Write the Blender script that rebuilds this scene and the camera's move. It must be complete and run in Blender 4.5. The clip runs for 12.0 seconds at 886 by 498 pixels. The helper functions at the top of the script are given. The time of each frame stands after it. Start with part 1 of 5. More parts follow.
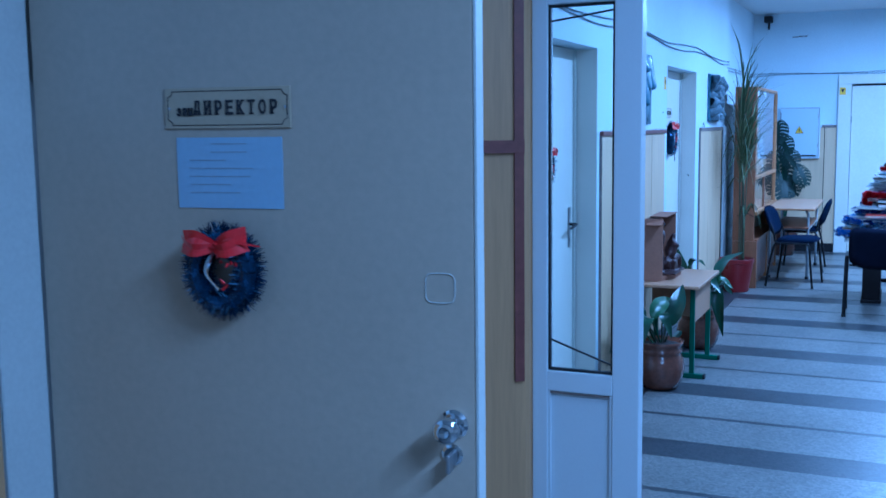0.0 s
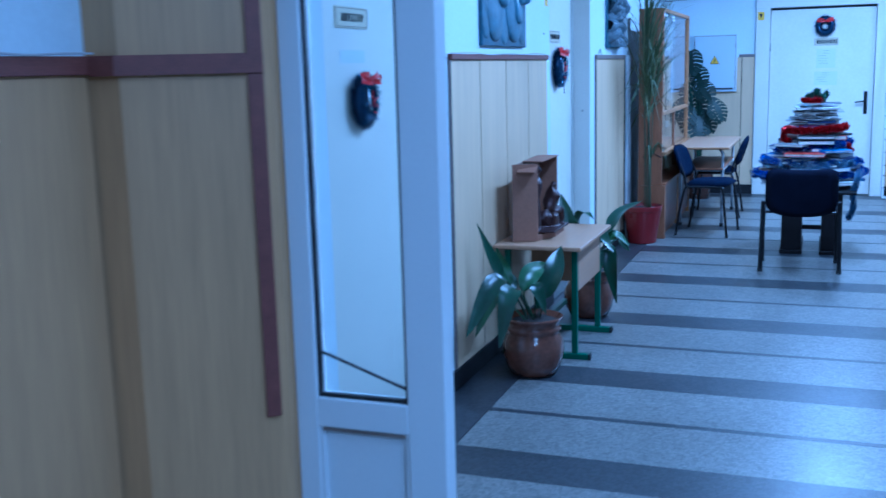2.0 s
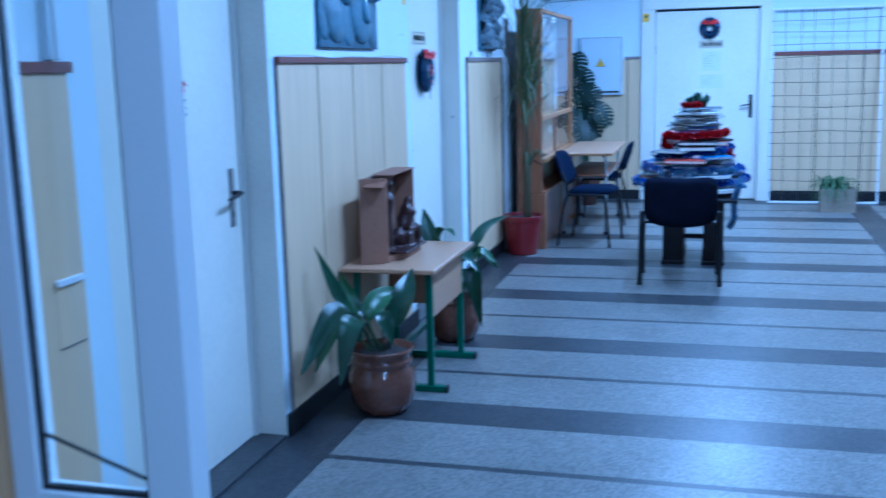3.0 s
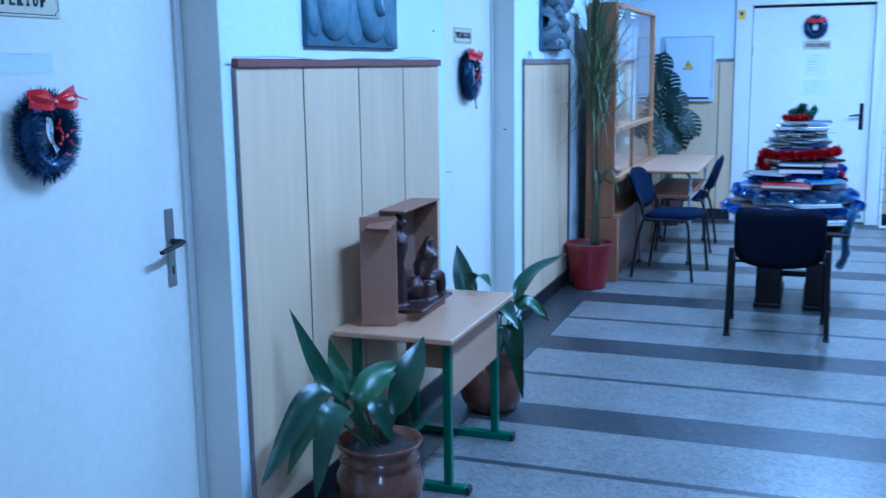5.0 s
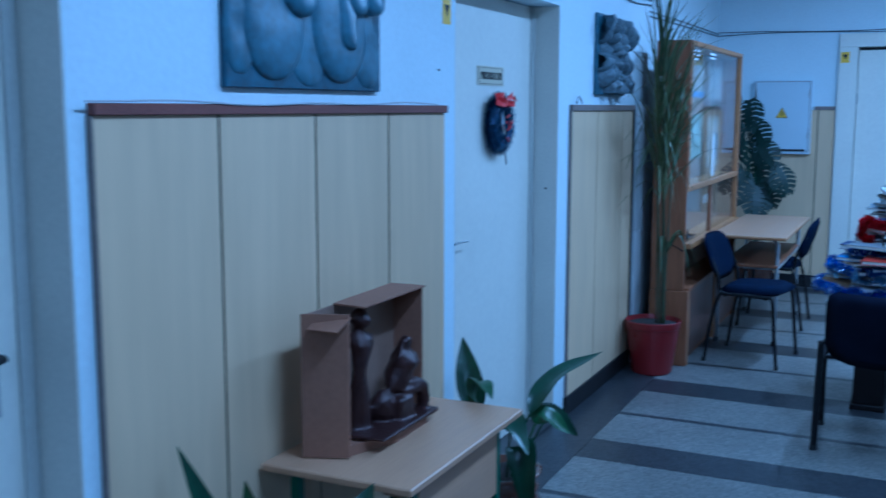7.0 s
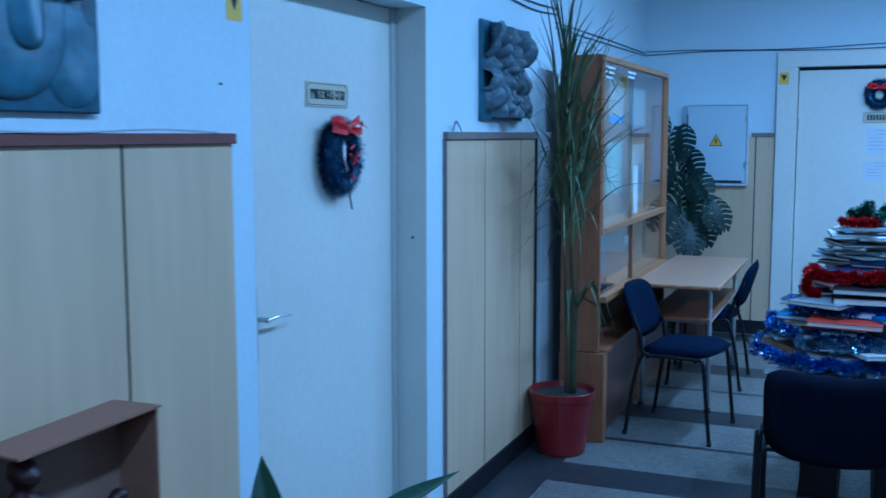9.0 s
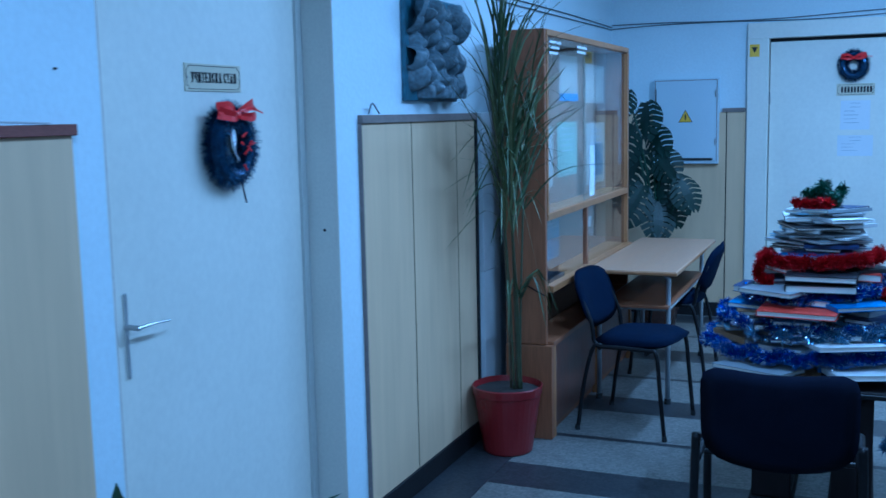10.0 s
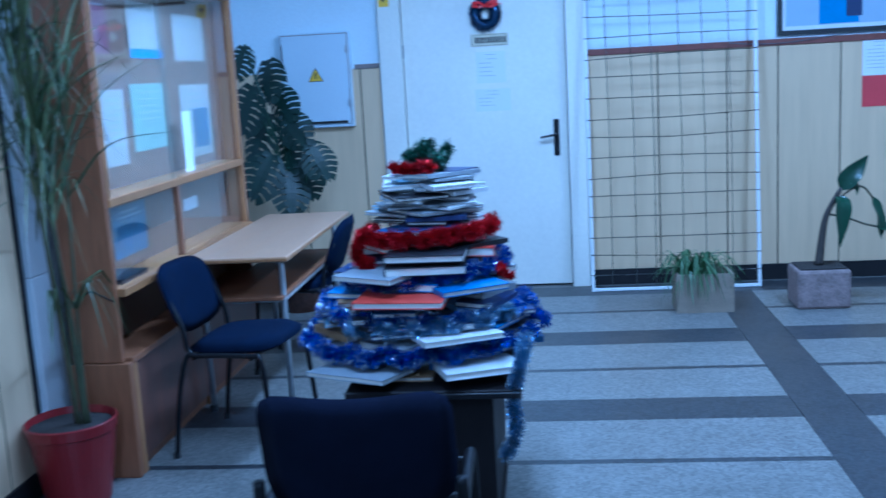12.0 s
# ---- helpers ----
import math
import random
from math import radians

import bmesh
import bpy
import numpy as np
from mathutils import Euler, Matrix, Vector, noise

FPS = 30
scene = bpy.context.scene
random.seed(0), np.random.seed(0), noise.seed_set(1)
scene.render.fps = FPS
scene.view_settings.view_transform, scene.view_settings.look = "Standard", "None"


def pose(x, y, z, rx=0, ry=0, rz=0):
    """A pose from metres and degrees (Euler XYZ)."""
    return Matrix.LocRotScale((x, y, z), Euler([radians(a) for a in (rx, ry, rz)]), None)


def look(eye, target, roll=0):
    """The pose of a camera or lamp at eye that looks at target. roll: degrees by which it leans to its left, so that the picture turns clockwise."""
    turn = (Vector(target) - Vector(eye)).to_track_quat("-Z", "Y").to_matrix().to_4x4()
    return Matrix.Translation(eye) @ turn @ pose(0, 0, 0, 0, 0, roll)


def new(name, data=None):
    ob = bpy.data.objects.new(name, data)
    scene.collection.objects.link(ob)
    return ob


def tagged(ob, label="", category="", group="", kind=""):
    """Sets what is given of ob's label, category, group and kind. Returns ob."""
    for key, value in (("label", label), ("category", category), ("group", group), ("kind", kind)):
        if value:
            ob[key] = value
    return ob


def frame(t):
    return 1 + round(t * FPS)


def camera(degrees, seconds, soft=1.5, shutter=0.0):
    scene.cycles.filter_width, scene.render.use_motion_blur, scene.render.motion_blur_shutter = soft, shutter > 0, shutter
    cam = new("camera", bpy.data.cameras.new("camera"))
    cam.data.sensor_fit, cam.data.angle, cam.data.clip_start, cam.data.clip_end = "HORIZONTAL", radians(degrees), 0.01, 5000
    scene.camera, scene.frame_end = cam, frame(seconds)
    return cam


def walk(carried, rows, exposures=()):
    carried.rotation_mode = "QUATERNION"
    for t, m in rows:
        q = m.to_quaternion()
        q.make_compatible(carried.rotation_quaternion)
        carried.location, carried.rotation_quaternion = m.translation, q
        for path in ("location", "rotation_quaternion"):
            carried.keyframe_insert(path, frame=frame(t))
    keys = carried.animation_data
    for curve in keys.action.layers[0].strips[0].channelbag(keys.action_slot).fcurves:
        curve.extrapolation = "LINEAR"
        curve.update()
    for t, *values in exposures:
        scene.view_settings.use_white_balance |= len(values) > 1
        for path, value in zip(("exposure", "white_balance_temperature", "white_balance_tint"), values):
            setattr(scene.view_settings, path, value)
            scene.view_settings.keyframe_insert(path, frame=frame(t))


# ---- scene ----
cam = camera(47.2, 12.0, 1.5, 0.4)
PATH = [
    (0, (0.303, -0.344, 1.621), (-0.512, 1.467, 1.384), -0.7),
    (0.5, (0.346, -0.132, 1.632), (-0.478, 1.666, 1.334), -0.9),
    (0.8, (0.367, 0.04, 1.595), (-0.496, 1.819, 1.297), -2.4),
    (1, (0.418, 0.137, 1.593), (-0.484, 1.896, 1.288), -2.5),
    (1.3, (0.418, 0.332, 1.593), (-0.47, 2.094, 1.264), -2.2),
    (1.5, (0.409, 0.483, 1.564), (-0.436, 2.266, 1.237), -2.3),
    (1.6, (0.36, 0.584, 1.547), (-0.444, 2.386, 1.216), -2.0),
    (2, (0.298, 1.071, 1.52), (-0.391, 2.916, 1.171), -1.5),
    (2.5, (0.436, 1.336, 1.526), (-0.202, 3.199, 1.177), -2.0),
    (2.8, (0.489, 1.463, 1.559), (-0.103, 3.34, 1.204), -1.8),
    (3, (0.437, 1.65, 1.529), (-0.084, 3.549, 1.177), -1.4),
    (3.2, (0.359, 1.825, 1.523), (-0.063, 3.747, 1.165), -0.5),
    (4.8, (0.358, 2.684, 1.567), (-0.28, 4.545, 1.205), -1.4),
    (5, (0.344, 2.805, 1.555), (-0.333, 4.653, 1.202), -0.8),
    (5.5, (0.272, 3.09, 1.537), (-0.628, 4.847, 1.218), -1.0),
    (6, (0.396, 3.228, 1.57), (-0.789, 4.813, 1.281), -2.4),
    (6.5, (0.417, 3.497, 1.579), (-0.669, 5.153, 1.296), -1.5),
    (7, (0.325, 3.843, 1.579), (-0.528, 5.63, 1.304), 0.1),
    (7.2, (0.3, 3.956, 1.59), (-0.502, 5.768, 1.317), 0.8),
    (8.8, (0.271, 4.848, 1.579), (-0.533, 6.667, 1.361), -0.1),
    (9, (0.259, 4.979, 1.582), (-0.509, 6.812, 1.36), -0.1),
    (9.2, (0.288, 5.09, 1.576), (-0.47, 6.927, 1.351), -0.1),
    (9.5, (0.32, 5.192, 1.569), (-0.442, 7.026, 1.336), -0.6),
    (10, (0.439, 5.367, 1.592), (-0.332, 7.194, 1.33), -1.2),
    (10.5, (0.465, 5.657, 1.553), (-0.174, 7.533, 1.281), -1.3),
    (11, (0.42, 5.958, 1.505), (-0.051, 7.881, 1.219), -1.3),
    (11.4, (0.451, 6.125, 1.523), (0.079, 8.064, 1.206), -1.4),
    (11.5, (0.486, 6.146, 1.523), (0.139, 8.089, 1.201), -1.7),
    (12, (0.692, 6.339, 1.519), (0.48, 8.297, 1.175), -3.2),
]
EXPOSURES = [(0.0, 0.3, 3600, 10), (2.0, 0.3, 3640, 10), (3.0, 0.3, 3740, 10), (4.9, 0.36, 3790, 10), (5.5, 0.42, 3900, 10), (6.2, 0.0, 3820, 9), (7.0, -0.45, 3700, 5),
             (9.0, -0.47, 3690, 2), (10.0, -0.43, 3700, 2), (10.5, -0.36, 3730, 4), (11.2, -0.06, 3780, 7), (12.0, 0.04, 3820, 9)]
walk(cam, [(t, look(eye, target, roll)) for t, eye, target, roll in PATH], EXPOSURES)

# ---- world and lamps ----
world = bpy.data.worlds.new("world")
scene.world = world
world.use_nodes = True
world.node_tree.nodes["Background"].inputs[0].default_value = (0.35, 0.5, 0.75, 1)
world.node_tree.nodes["Background"].inputs[1].default_value = 0.15

# Unseen lamps: the first two follow shadows, the rest are added for brightness.
LAMPS = [(0.35, 5.8, 46), (0.45, 8.7, 42), (0.55, 11.0, 58), (2.8, 11.0, 62), (0.9, 2.35, 16)]
for lx, ly, watts in LAMPS:
    lamp = bpy.data.lights.new("tube_light", "AREA")
    lamp.shape, lamp.size, lamp.size_y, lamp.energy = "RECTANGLE", 0.12, 1.2, watts
    lamp.color = (0.80, 0.92, 1.0)
    ob = new("tube_light", lamp)
    ob.matrix_world = pose(lx, ly, 2.885)
# Added fill lamp, unseen; it brightens the near door and partition.
near_fill = bpy.data.lights.new("near_fill_light", "AREA")
near_fill.shape, near_fill.size, near_fill.size_y, near_fill.energy = "RECTANGLE", 0.12, 1.2, 62
near_fill.color = (0.80, 0.92, 1.0)
new("near_fill_light", near_fill).matrix_world = pose(1.6, 0.25, 2.885)


# ---- materials ----
def mat(name, color, rough=0.6, metal=0.0, vary=0.12, scale=6.0, fine=90.0, bump=0.05, stretch=(1, 1, 1), coat=0.0, rand=0.0, spec=0.5):
    """Colour with variation at a broad and a fine scale, a little relief, and a shift from object to object."""
    m = bpy.data.materials.new(name)
    m.use_nodes = True
    nt = m.node_tree
    b = nt.nodes["Principled BSDF"]
    tc = nt.nodes.new("ShaderNodeTexCoord")
    mp = nt.nodes.new("ShaderNodeMapping")
    mp.inputs["Scale"].default_value = stretch
    nt.links.new(tc.outputs["Object"], mp.inputs["Vector"])
    n1, n2 = nt.nodes.new("ShaderNodeTexNoise"), nt.nodes.new("ShaderNodeTexNoise")
    n1.inputs["Scale"].default_value, n2.inputs["Scale"].default_value = scale, fine
    n1.inputs["Detail"].default_value, n2.inputs["Detail"].default_value = 4, 3
    nt.links.new(mp.outputs[0], n1.inputs["Vector"])
    nt.links.new(mp.outputs[0], n2.inputs["Vector"])
    add = nt.nodes.new("ShaderNodeMath")
    add.operation = "ADD"
    nt.links.new(n1.outputs["Fac"], add.inputs[0])
    nt.links.new(n2.outputs["Fac"], add.inputs[1])
    fac = add.outputs[0]
    if rand:
        oi = nt.nodes.new("ShaderNodeObjectInfo")
        mul = nt.nodes.new("ShaderNodeMath")
        mul.operation = "MULTIPLY_ADD"
        mul.inputs[1].default_value = rand
        nt.links.new(oi.outputs["Random"], mul.inputs[0])
        nt.links.new(fac, mul.inputs[2])
        fac = mul.outputs[0]
    ramp = nt.nodes.new("ShaderNodeMapRange")
    ramp.inputs["From Min"].default_value, ramp.inputs["From Max"].default_value = 0.65, 1.35 + rand
    ramp.inputs["To Min"].default_value, ramp.inputs["To Max"].default_value = 1 - vary, 1 + vary
    nt.links.new(fac, ramp.inputs["Value"])
    mix = nt.nodes.new("ShaderNodeVectorMath")
    mix.operation = "SCALE"
    mix.inputs[0].default_value = color
    nt.links.new(ramp.outputs[0], mix.inputs["Scale"])
    nt.links.new(mix.outputs[0], b.inputs["Base Color"])
    rr = nt.nodes.new("ShaderNodeMapRange")
    rr.inputs["To Min"].default_value, rr.inputs["To Max"].default_value = max(0.03, rough - 0.08), min(1, rough + 0.08)
    nt.links.new(n1.outputs["Fac"], rr.inputs["Value"])
    nt.links.new(rr.outputs[0], b.inputs["Roughness"])
    b.inputs["Metallic"].default_value = metal
    b.inputs["Coat Weight"].default_value = coat
    b.inputs["Specular IOR Level"].default_value = spec
    if bump:
        bp = nt.nodes.new("ShaderNodeBump")
        bp.inputs["Strength"].default_value = bump
        bp.inputs["Distance"].default_value = 0.01
        nt.links.new(n2.outputs["Fac"], bp.inputs["Height"])
        nt.links.new(bp.outputs[0], b.inputs["Normal"])
    return m


def terrazzo(name, base, chip_light, chip_dark, rough=0.37):
    """Ground terrazzo: stone chips of two tones in cement, with worn patches."""
    m = bpy.data.materials.new(name)
    m.use_nodes = True
    nt = m.node_tree
    b = nt.nodes["Principled BSDF"]
    tc = nt.nodes.new("ShaderNodeTexCoord")
    vor = nt.nodes.new("ShaderNodeTexVoronoi")
    vor.inputs["Scale"].default_value = 85
    nt.links.new(tc.outputs["Object"], vor.inputs["Vector"])
    cr = nt.nodes.new("ShaderNodeValToRGB")
    e = cr.color_ramp.elements
    e[0].position, e[0].color = 0.0, (*chip_dark, 1)
    e[1].position, e[1].color = 1.0, (*chip_light, 1)
    mid = cr.color_ramp.elements.new(0.5)
    mid.color = (*base, 1)
    sep = nt.nodes.new("ShaderNodeSeparateColor")
    nt.links.new(vor.outputs["Color"], sep.inputs[0])
    nt.links.new(sep.outputs[0], cr.inputs[0])
    nz = nt.nodes.new("ShaderNodeTexNoise")
    nz.inputs["Scale"].default_value, nz.inputs["Detail"].default_value = 2.2, 5
    nt.links.new(tc.outputs["Object"], nz.inputs["Vector"])
    mr = nt.nodes.new("ShaderNodeMapRange")
    mr.inputs["From Min"].default_value, mr.inputs["From Max"].default_value = 0.3, 0.7
    mr.inputs["To Min"].default_value, mr.inputs["To Max"].default_value = 0.78, 1.16
    # worn patches of two sizes
    n2 = nt.nodes.new("ShaderNodeTexNoise")
    n2.inputs["Scale"].default_value, n2.inputs["Detail"].default_value = 14, 4
    nt.links.new(tc.outputs["Object"], n2.inputs["Vector"])
    both = nt.nodes.new("ShaderNodeMath")
    both.operation = "MULTIPLY_ADD"
    both.inputs[1].default_value = 0.5
    half = nt.nodes.new("ShaderNodeMath")
    half.operation = "MULTIPLY"
    half.inputs[1].default_value = 0.5
    nt.links.new(n2.outputs["Fac"], half.inputs[0])
    nt.links.new(nz.outputs["Fac"], both.inputs[0])
    nt.links.new(half.outputs[0], both.inputs[2])
    nt.links.new(both.outputs[0], mr.inputs["Value"])
    sc = nt.nodes.new("ShaderNodeVectorMath")
    sc.operation = "SCALE"
    nt.links.new(cr.outputs[0], sc.inputs[0])
    nt.links.new(mr.outputs[0], sc.inputs["Scale"])
    nt.links.new(sc.outputs[0], b.inputs["Base Color"])
    rr = nt.nodes.new("ShaderNodeMapRange")
    rr.inputs["To Min"].default_value, rr.inputs["To Max"].default_value = rough - 0.1, rough + 0.2
    nt.links.new(nz.outputs["Fac"], rr.inputs["Value"])
    nt.links.new(rr.outputs[0], b.inputs["Roughness"])
    return m


def glass_mat(name, tint=(0.92, 0.96, 0.95), rough=0.02, ior=1.45):
    m = bpy.data.materials.new(name)
    m.use_nodes = True
    b = m.node_tree.nodes["Principled BSDF"]
    b.inputs["Base Color"].default_value = (*tint, 1)
    b.inputs["Transmission Weight"].default_value = 1
    b.inputs["Roughness"].default_value = rough
    b.inputs["IOR"].default_value = ior
    return m


def glow(name, color, strength):
    m = bpy.data.materials.new(name)
    m.use_nodes = True
    b = m.node_tree.nodes["Principled BSDF"]
    b.inputs["Base Color"].default_value = (*color, 1)
    b.inputs["Emission Color"].default_value = (*color, 1)
    b.inputs["Emission Strength"].default_value = strength
    return m


PLASTER = mat("white_plaster", (0.72, 0.79, 0.84), 0.75, vary=0.05, scale=1.6, fine=60, bump=0.12)
CEIL = mat("ceiling_paint", (0.78, 0.78, 0.77), 0.85, vary=0.05, scale=1.2, bump=0.05)
# Kept dark so the unseen walls bounce and reflect less light.
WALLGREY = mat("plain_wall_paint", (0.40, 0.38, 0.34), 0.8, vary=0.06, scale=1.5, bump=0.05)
LAMINATE = mat("pale_wood_laminate", (0.635, 0.485, 0.298), 0.5, vary=0.13, scale=2.2, fine=7, bump=0.01, stretch=(3, 3, 0.28), rand=0.4)
BOARD = mat("tan_wood_board", (0.46, 0.29, 0.13), 0.5, vary=0.12, scale=3.0, fine=14, bump=0.02, stretch=(6, 6, 0.35))
REDTRIM = mat("red_brown_trim", (0.16, 0.055, 0.04), 0.5, vary=0.25, scale=9, bump=0.05, stretch=(3, 0.5, 3))
GREYTRIM = mat("grey_brown_trim", (0.22, 0.18, 0.16), 0.55, vary=0.2, scale=9)
DOORWHITE = mat("cream_white_door_paint", (0.78, 0.76, 0.68), 0.42, vary=0.05, scale=2.2, fine=40, bump=0.04)
# Beige darkened so the open door looks shaded under the added lamp.
DOORGREY = mat("shaded_beige_door_paint", (0.46, 0.395, 0.30), 0.5, vary=0.07, scale=2.5, fine=50, bump=0.05)
# Greyer than the door: shade on the reveals is put into this colour.
JAMB = mat("shaded_jamb_paint", (0.68, 0.66, 0.59), 0.55, vary=0.07, scale=3, bump=0.05)
FRAMEPALE = mat("pale_frame_paint", (0.58, 0.58, 0.54), 0.5, vary=0.07, scale=4, bump=0.05)
PVC = mat("white_pvc", (0.72, 0.74, 0.76), 0.3, vary=0.02, scale=2, bump=0)
GASKET = mat("black_rubber", (0.015, 0.016, 0.018), 0.6, vary=0.2, bump=0)
SKIRT = mat("dark_skirting", (0.014, 0.0135, 0.015), 0.5, vary=0.3, scale=5, spec=0.3)
LIGHTSTONE = terrazzo("light_terrazzo", (0.180, 0.177, 0.166), (0.238, 0.230, 0.213), (0.122, 0.122, 0.117), 0.31)
DARKSTONE = terrazzo("dark_terrazzo", (0.037, 0.040, 0.047), (0.057, 0.058, 0.063), (0.022, 0.023, 0.026), 0.34)
CEMENT = mat("cement", (0.18, 0.18, 0.18), 0.8)
CABWOOD = mat("varnished_brown_wood", (0.225, 0.097, 0.042), 0.4, vary=0.25, scale=2.5, fine=16, stretch=(8, 8, 0.5), bump=0.03)
CABDARK = mat("dark_red_brown_wood", (0.11, 0.045, 0.027), 0.35, vary=0.3, scale=2.5, fine=16, stretch=(8, 8, 0.5), bump=0.03)
CABEDGE = mat("orange_pine_edge", (0.33, 0.165, 0.06), 0.4, vary=0.18, scale=3, fine=18, stretch=(6, 0.6, 0.6), bump=0.03)
CABBACK = mat("tan_cloth_backing", (0.15, 0.09, 0.055), 0.85, vary=0.1, scale=3)
TABLETOP = mat("beech_table_top", (0.46, 0.285, 0.165), 0.38, vary=0.08, scale=3, fine=20, stretch=(6, 0.5, 6), bump=0.02)
# Green darkened to put the deep shade under the desk into it.
GREEN = mat("green_steel", (0.014, 0.095, 0.05), 0.35, vary=0.1, scale=8, bump=0.03)
STEEL = mat("grey_steel_tube", (0.55, 0.56, 0.58), 0.35, 0.6, vary=0.08, scale=8)
CHROME = mat("chrome", (0.75, 0.76, 0.78), 0.12, 1.0, vary=0.04, bump=0)
DULLMETAL = mat("dull_nickel", (0.45, 0.45, 0.46), 0.35, 0.9, vary=0.08)
BLACKTUBE = mat("black_steel_tube", (0.008, 0.008, 0.010), 0.45, vary=0.2, bump=0.02, spec=0.25)
NAVY = mat("navy_upholstery", (0.006, 0.010, 0.028), 0.95, vary=0.25, scale=12, fine=400, bump=0.25, spec=0.08)
BLACKFAB = mat("black_upholstery", (0.007, 0.008, 0.018), 0.95, vary=0.25, scale=10, fine=300, bump=0.2, spec=0.06)
DARKWOOD = mat("dark_stained_wood", (0.010, 0.008, 0.009), 0.55, vary=0.3, scale=4, stretch=(4, 4, 0.6), spec=0.2)
CARD = mat("brown_board_box", (0.245, 0.125, 0.075), 0.6, vary=0.12, scale=4, fine=60)
CARDIN = mat("brown_box_lining", (0.25, 0.16, 0.11), 0.7, vary=0.1, scale=4)
BRONZE = mat("dark_bronze", (0.040, 0.017, 0.015), 0.42, 0.35, vary=0.3, scale=20, bump=0.2)
REDPOT = mat("red_plastic_pot", (0.18, 0.014, 0.017), 0.3, vary=0.1, scale=5)
CERAMIC = mat("brown_glazed_ceramic", (0.12, 0.052, 0.032), 0.16, vary=0.35, scale=7, fine=40, bump=0.08, coat=0.3)
SOIL = mat("dark_soil", (0.028, 0.023, 0.02), 0.95, vary=0.5, scale=30, fine=120, bump=0.8)
LEAF = mat("dark_green_leaf", (0.019, 0.048, 0.024), 0.31, vary=0.5, scale=9, fine=40, bump=0.1, rand=0.4)
DARKLEAF = mat("deep_green_leaf", (0.008, 0.024, 0.015), 0.5, vary=0.4, scale=9, fine=40, bump=0.1, rand=0.4)
LEAFMID = mat("mid_green_leaf", (0.036, 0.088, 0.030), 0.34, vary=0.5, scale=8, fine=40, bump=0.1, rand=0.4)
LEAFPALE = mat("pale_green_leaf", (0.07, 0.125, 0.045), 0.45, vary=0.35, scale=9, fine=40, rand=0.4)
REED = mat("reed_leaf", (0.068, 0.095, 0.036), 0.5, vary=0.4, scale=5, fine=30)
# Lit copy of the reed green: light on the blades is painted in.
REEDLIT = mat("lit_reed_leaf", (0.165, 0.19, 0.085), 0.45, vary=0.4, scale=5, fine=30)
DARKSTALK = mat("dark_woody_stem", (0.045, 0.036, 0.03), 0.7, vary=0.4, scale=12, fine=60, bump=0.3)
DRYSTALK = mat("brown_reed_stalk", (0.095, 0.08, 0.045), 0.5, vary=0.35, scale=8, fine=40)
STALK = mat("reed_stalk", (0.065, 0.075, 0.036), 0.5, vary=0.35, scale=8, fine=40)
PLASTERCAST = mat("blue_grey_relief", (0.078, 0.140, 0.195), 0.30, vary=0.45, scale=5, fine=30, bump=0.03)
# Strongly mottled grey, for contrast between the cast forms.
DARKCAST = mat("mottled_grey_cast", (0.15, 0.185, 0.22), 0.33, vary=0.5, scale=16, fine=70, bump=0.4)
RELIEFBLUE = mat("deep_blue_relief_ground", (0.036, 0.080, 0.125), 0.35, vary=0.5, scale=7, fine=40, bump=0.08)
PAPER = mat("white_paper", (0.74, 0.76, 0.80), 0.8, vary=0.03, bump=0)
# Cabinet papers: colours dimmed to offset the strong light falling on them.
PAPERDIM = mat("dimmed_green_paper", (0.25, 0.34, 0.28), 0.75, vary=0.06, bump=0)
DIMPAPER = mat("dimmed_white_paper", (0.36, 0.35, 0.32), 0.8, vary=0.06, bump=0)
PAPERBLUE = mat("pale_blue_paper", (0.40, 0.49, 0.62), 0.75, vary=0.04, bump=0)
PAPERFAINT = mat("faint_blue_paper", (0.68, 0.74, 0.76), 0.7, vary=0.04, bump=0)
BLUECARD = mat("blue_card", (0.07, 0.22, 0.52), 0.6, vary=0.1)
# Cabinet cards muted in colour to imitate haze on the glass.
PURPLECARD = mat("dull_red_purple_card", (0.14, 0.045, 0.07), 0.65, vary=0.3, scale=12)
DIMBLUE = mat("dim_blue_print", (0.06, 0.12, 0.20), 0.6, vary=0.5, scale=14)
REDCARD = mat("red_card", (0.50, 0.05, 0.06), 0.65, vary=0.1)
INK = mat("black_ink", (0.02, 0.02, 0.025), 0.7, vary=0.1, bump=0)
GREYINK = mat("grey_print", (0.34, 0.38, 0.45), 0.8, vary=0.1, bump=0)
PLATE = mat("cream_sign_plate", (0.62, 0.57, 0.42), 0.4, vary=0.05, bump=0)
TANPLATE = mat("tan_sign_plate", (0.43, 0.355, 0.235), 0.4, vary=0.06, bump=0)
YELLOW = mat("yellow_sticker", (0.75, 0.50, 0.03), 0.45, vary=0.06, bump=0)
ELEC = mat("grey_blue_steel_box", (0.62, 0.69, 0.76), 0.4, vary=0.04, scale=2, bump=0.02)
WHITEMETAL = mat("white_painted_steel", (0.78, 0.79, 0.80), 0.4, vary=0.05)
WIRE = mat("grey_wire", (0.09, 0.085, 0.08), 0.28, 0.7, vary=0.15, bump=0)
PALECABLE = mat("pale_grey_cable", (0.50, 0.50, 0.52), 0.6, vary=0.1, bump=0)
CABLE = mat("grey_cable", (0.10, 0.11, 0.13), 0.6, vary=0.1, bump=0)
CONCRETE = mat("mottled_concrete_pot", (0.22, 0.17, 0.16), 0.85, vary=0.4, scale=14, fine=90, bump=0.3)
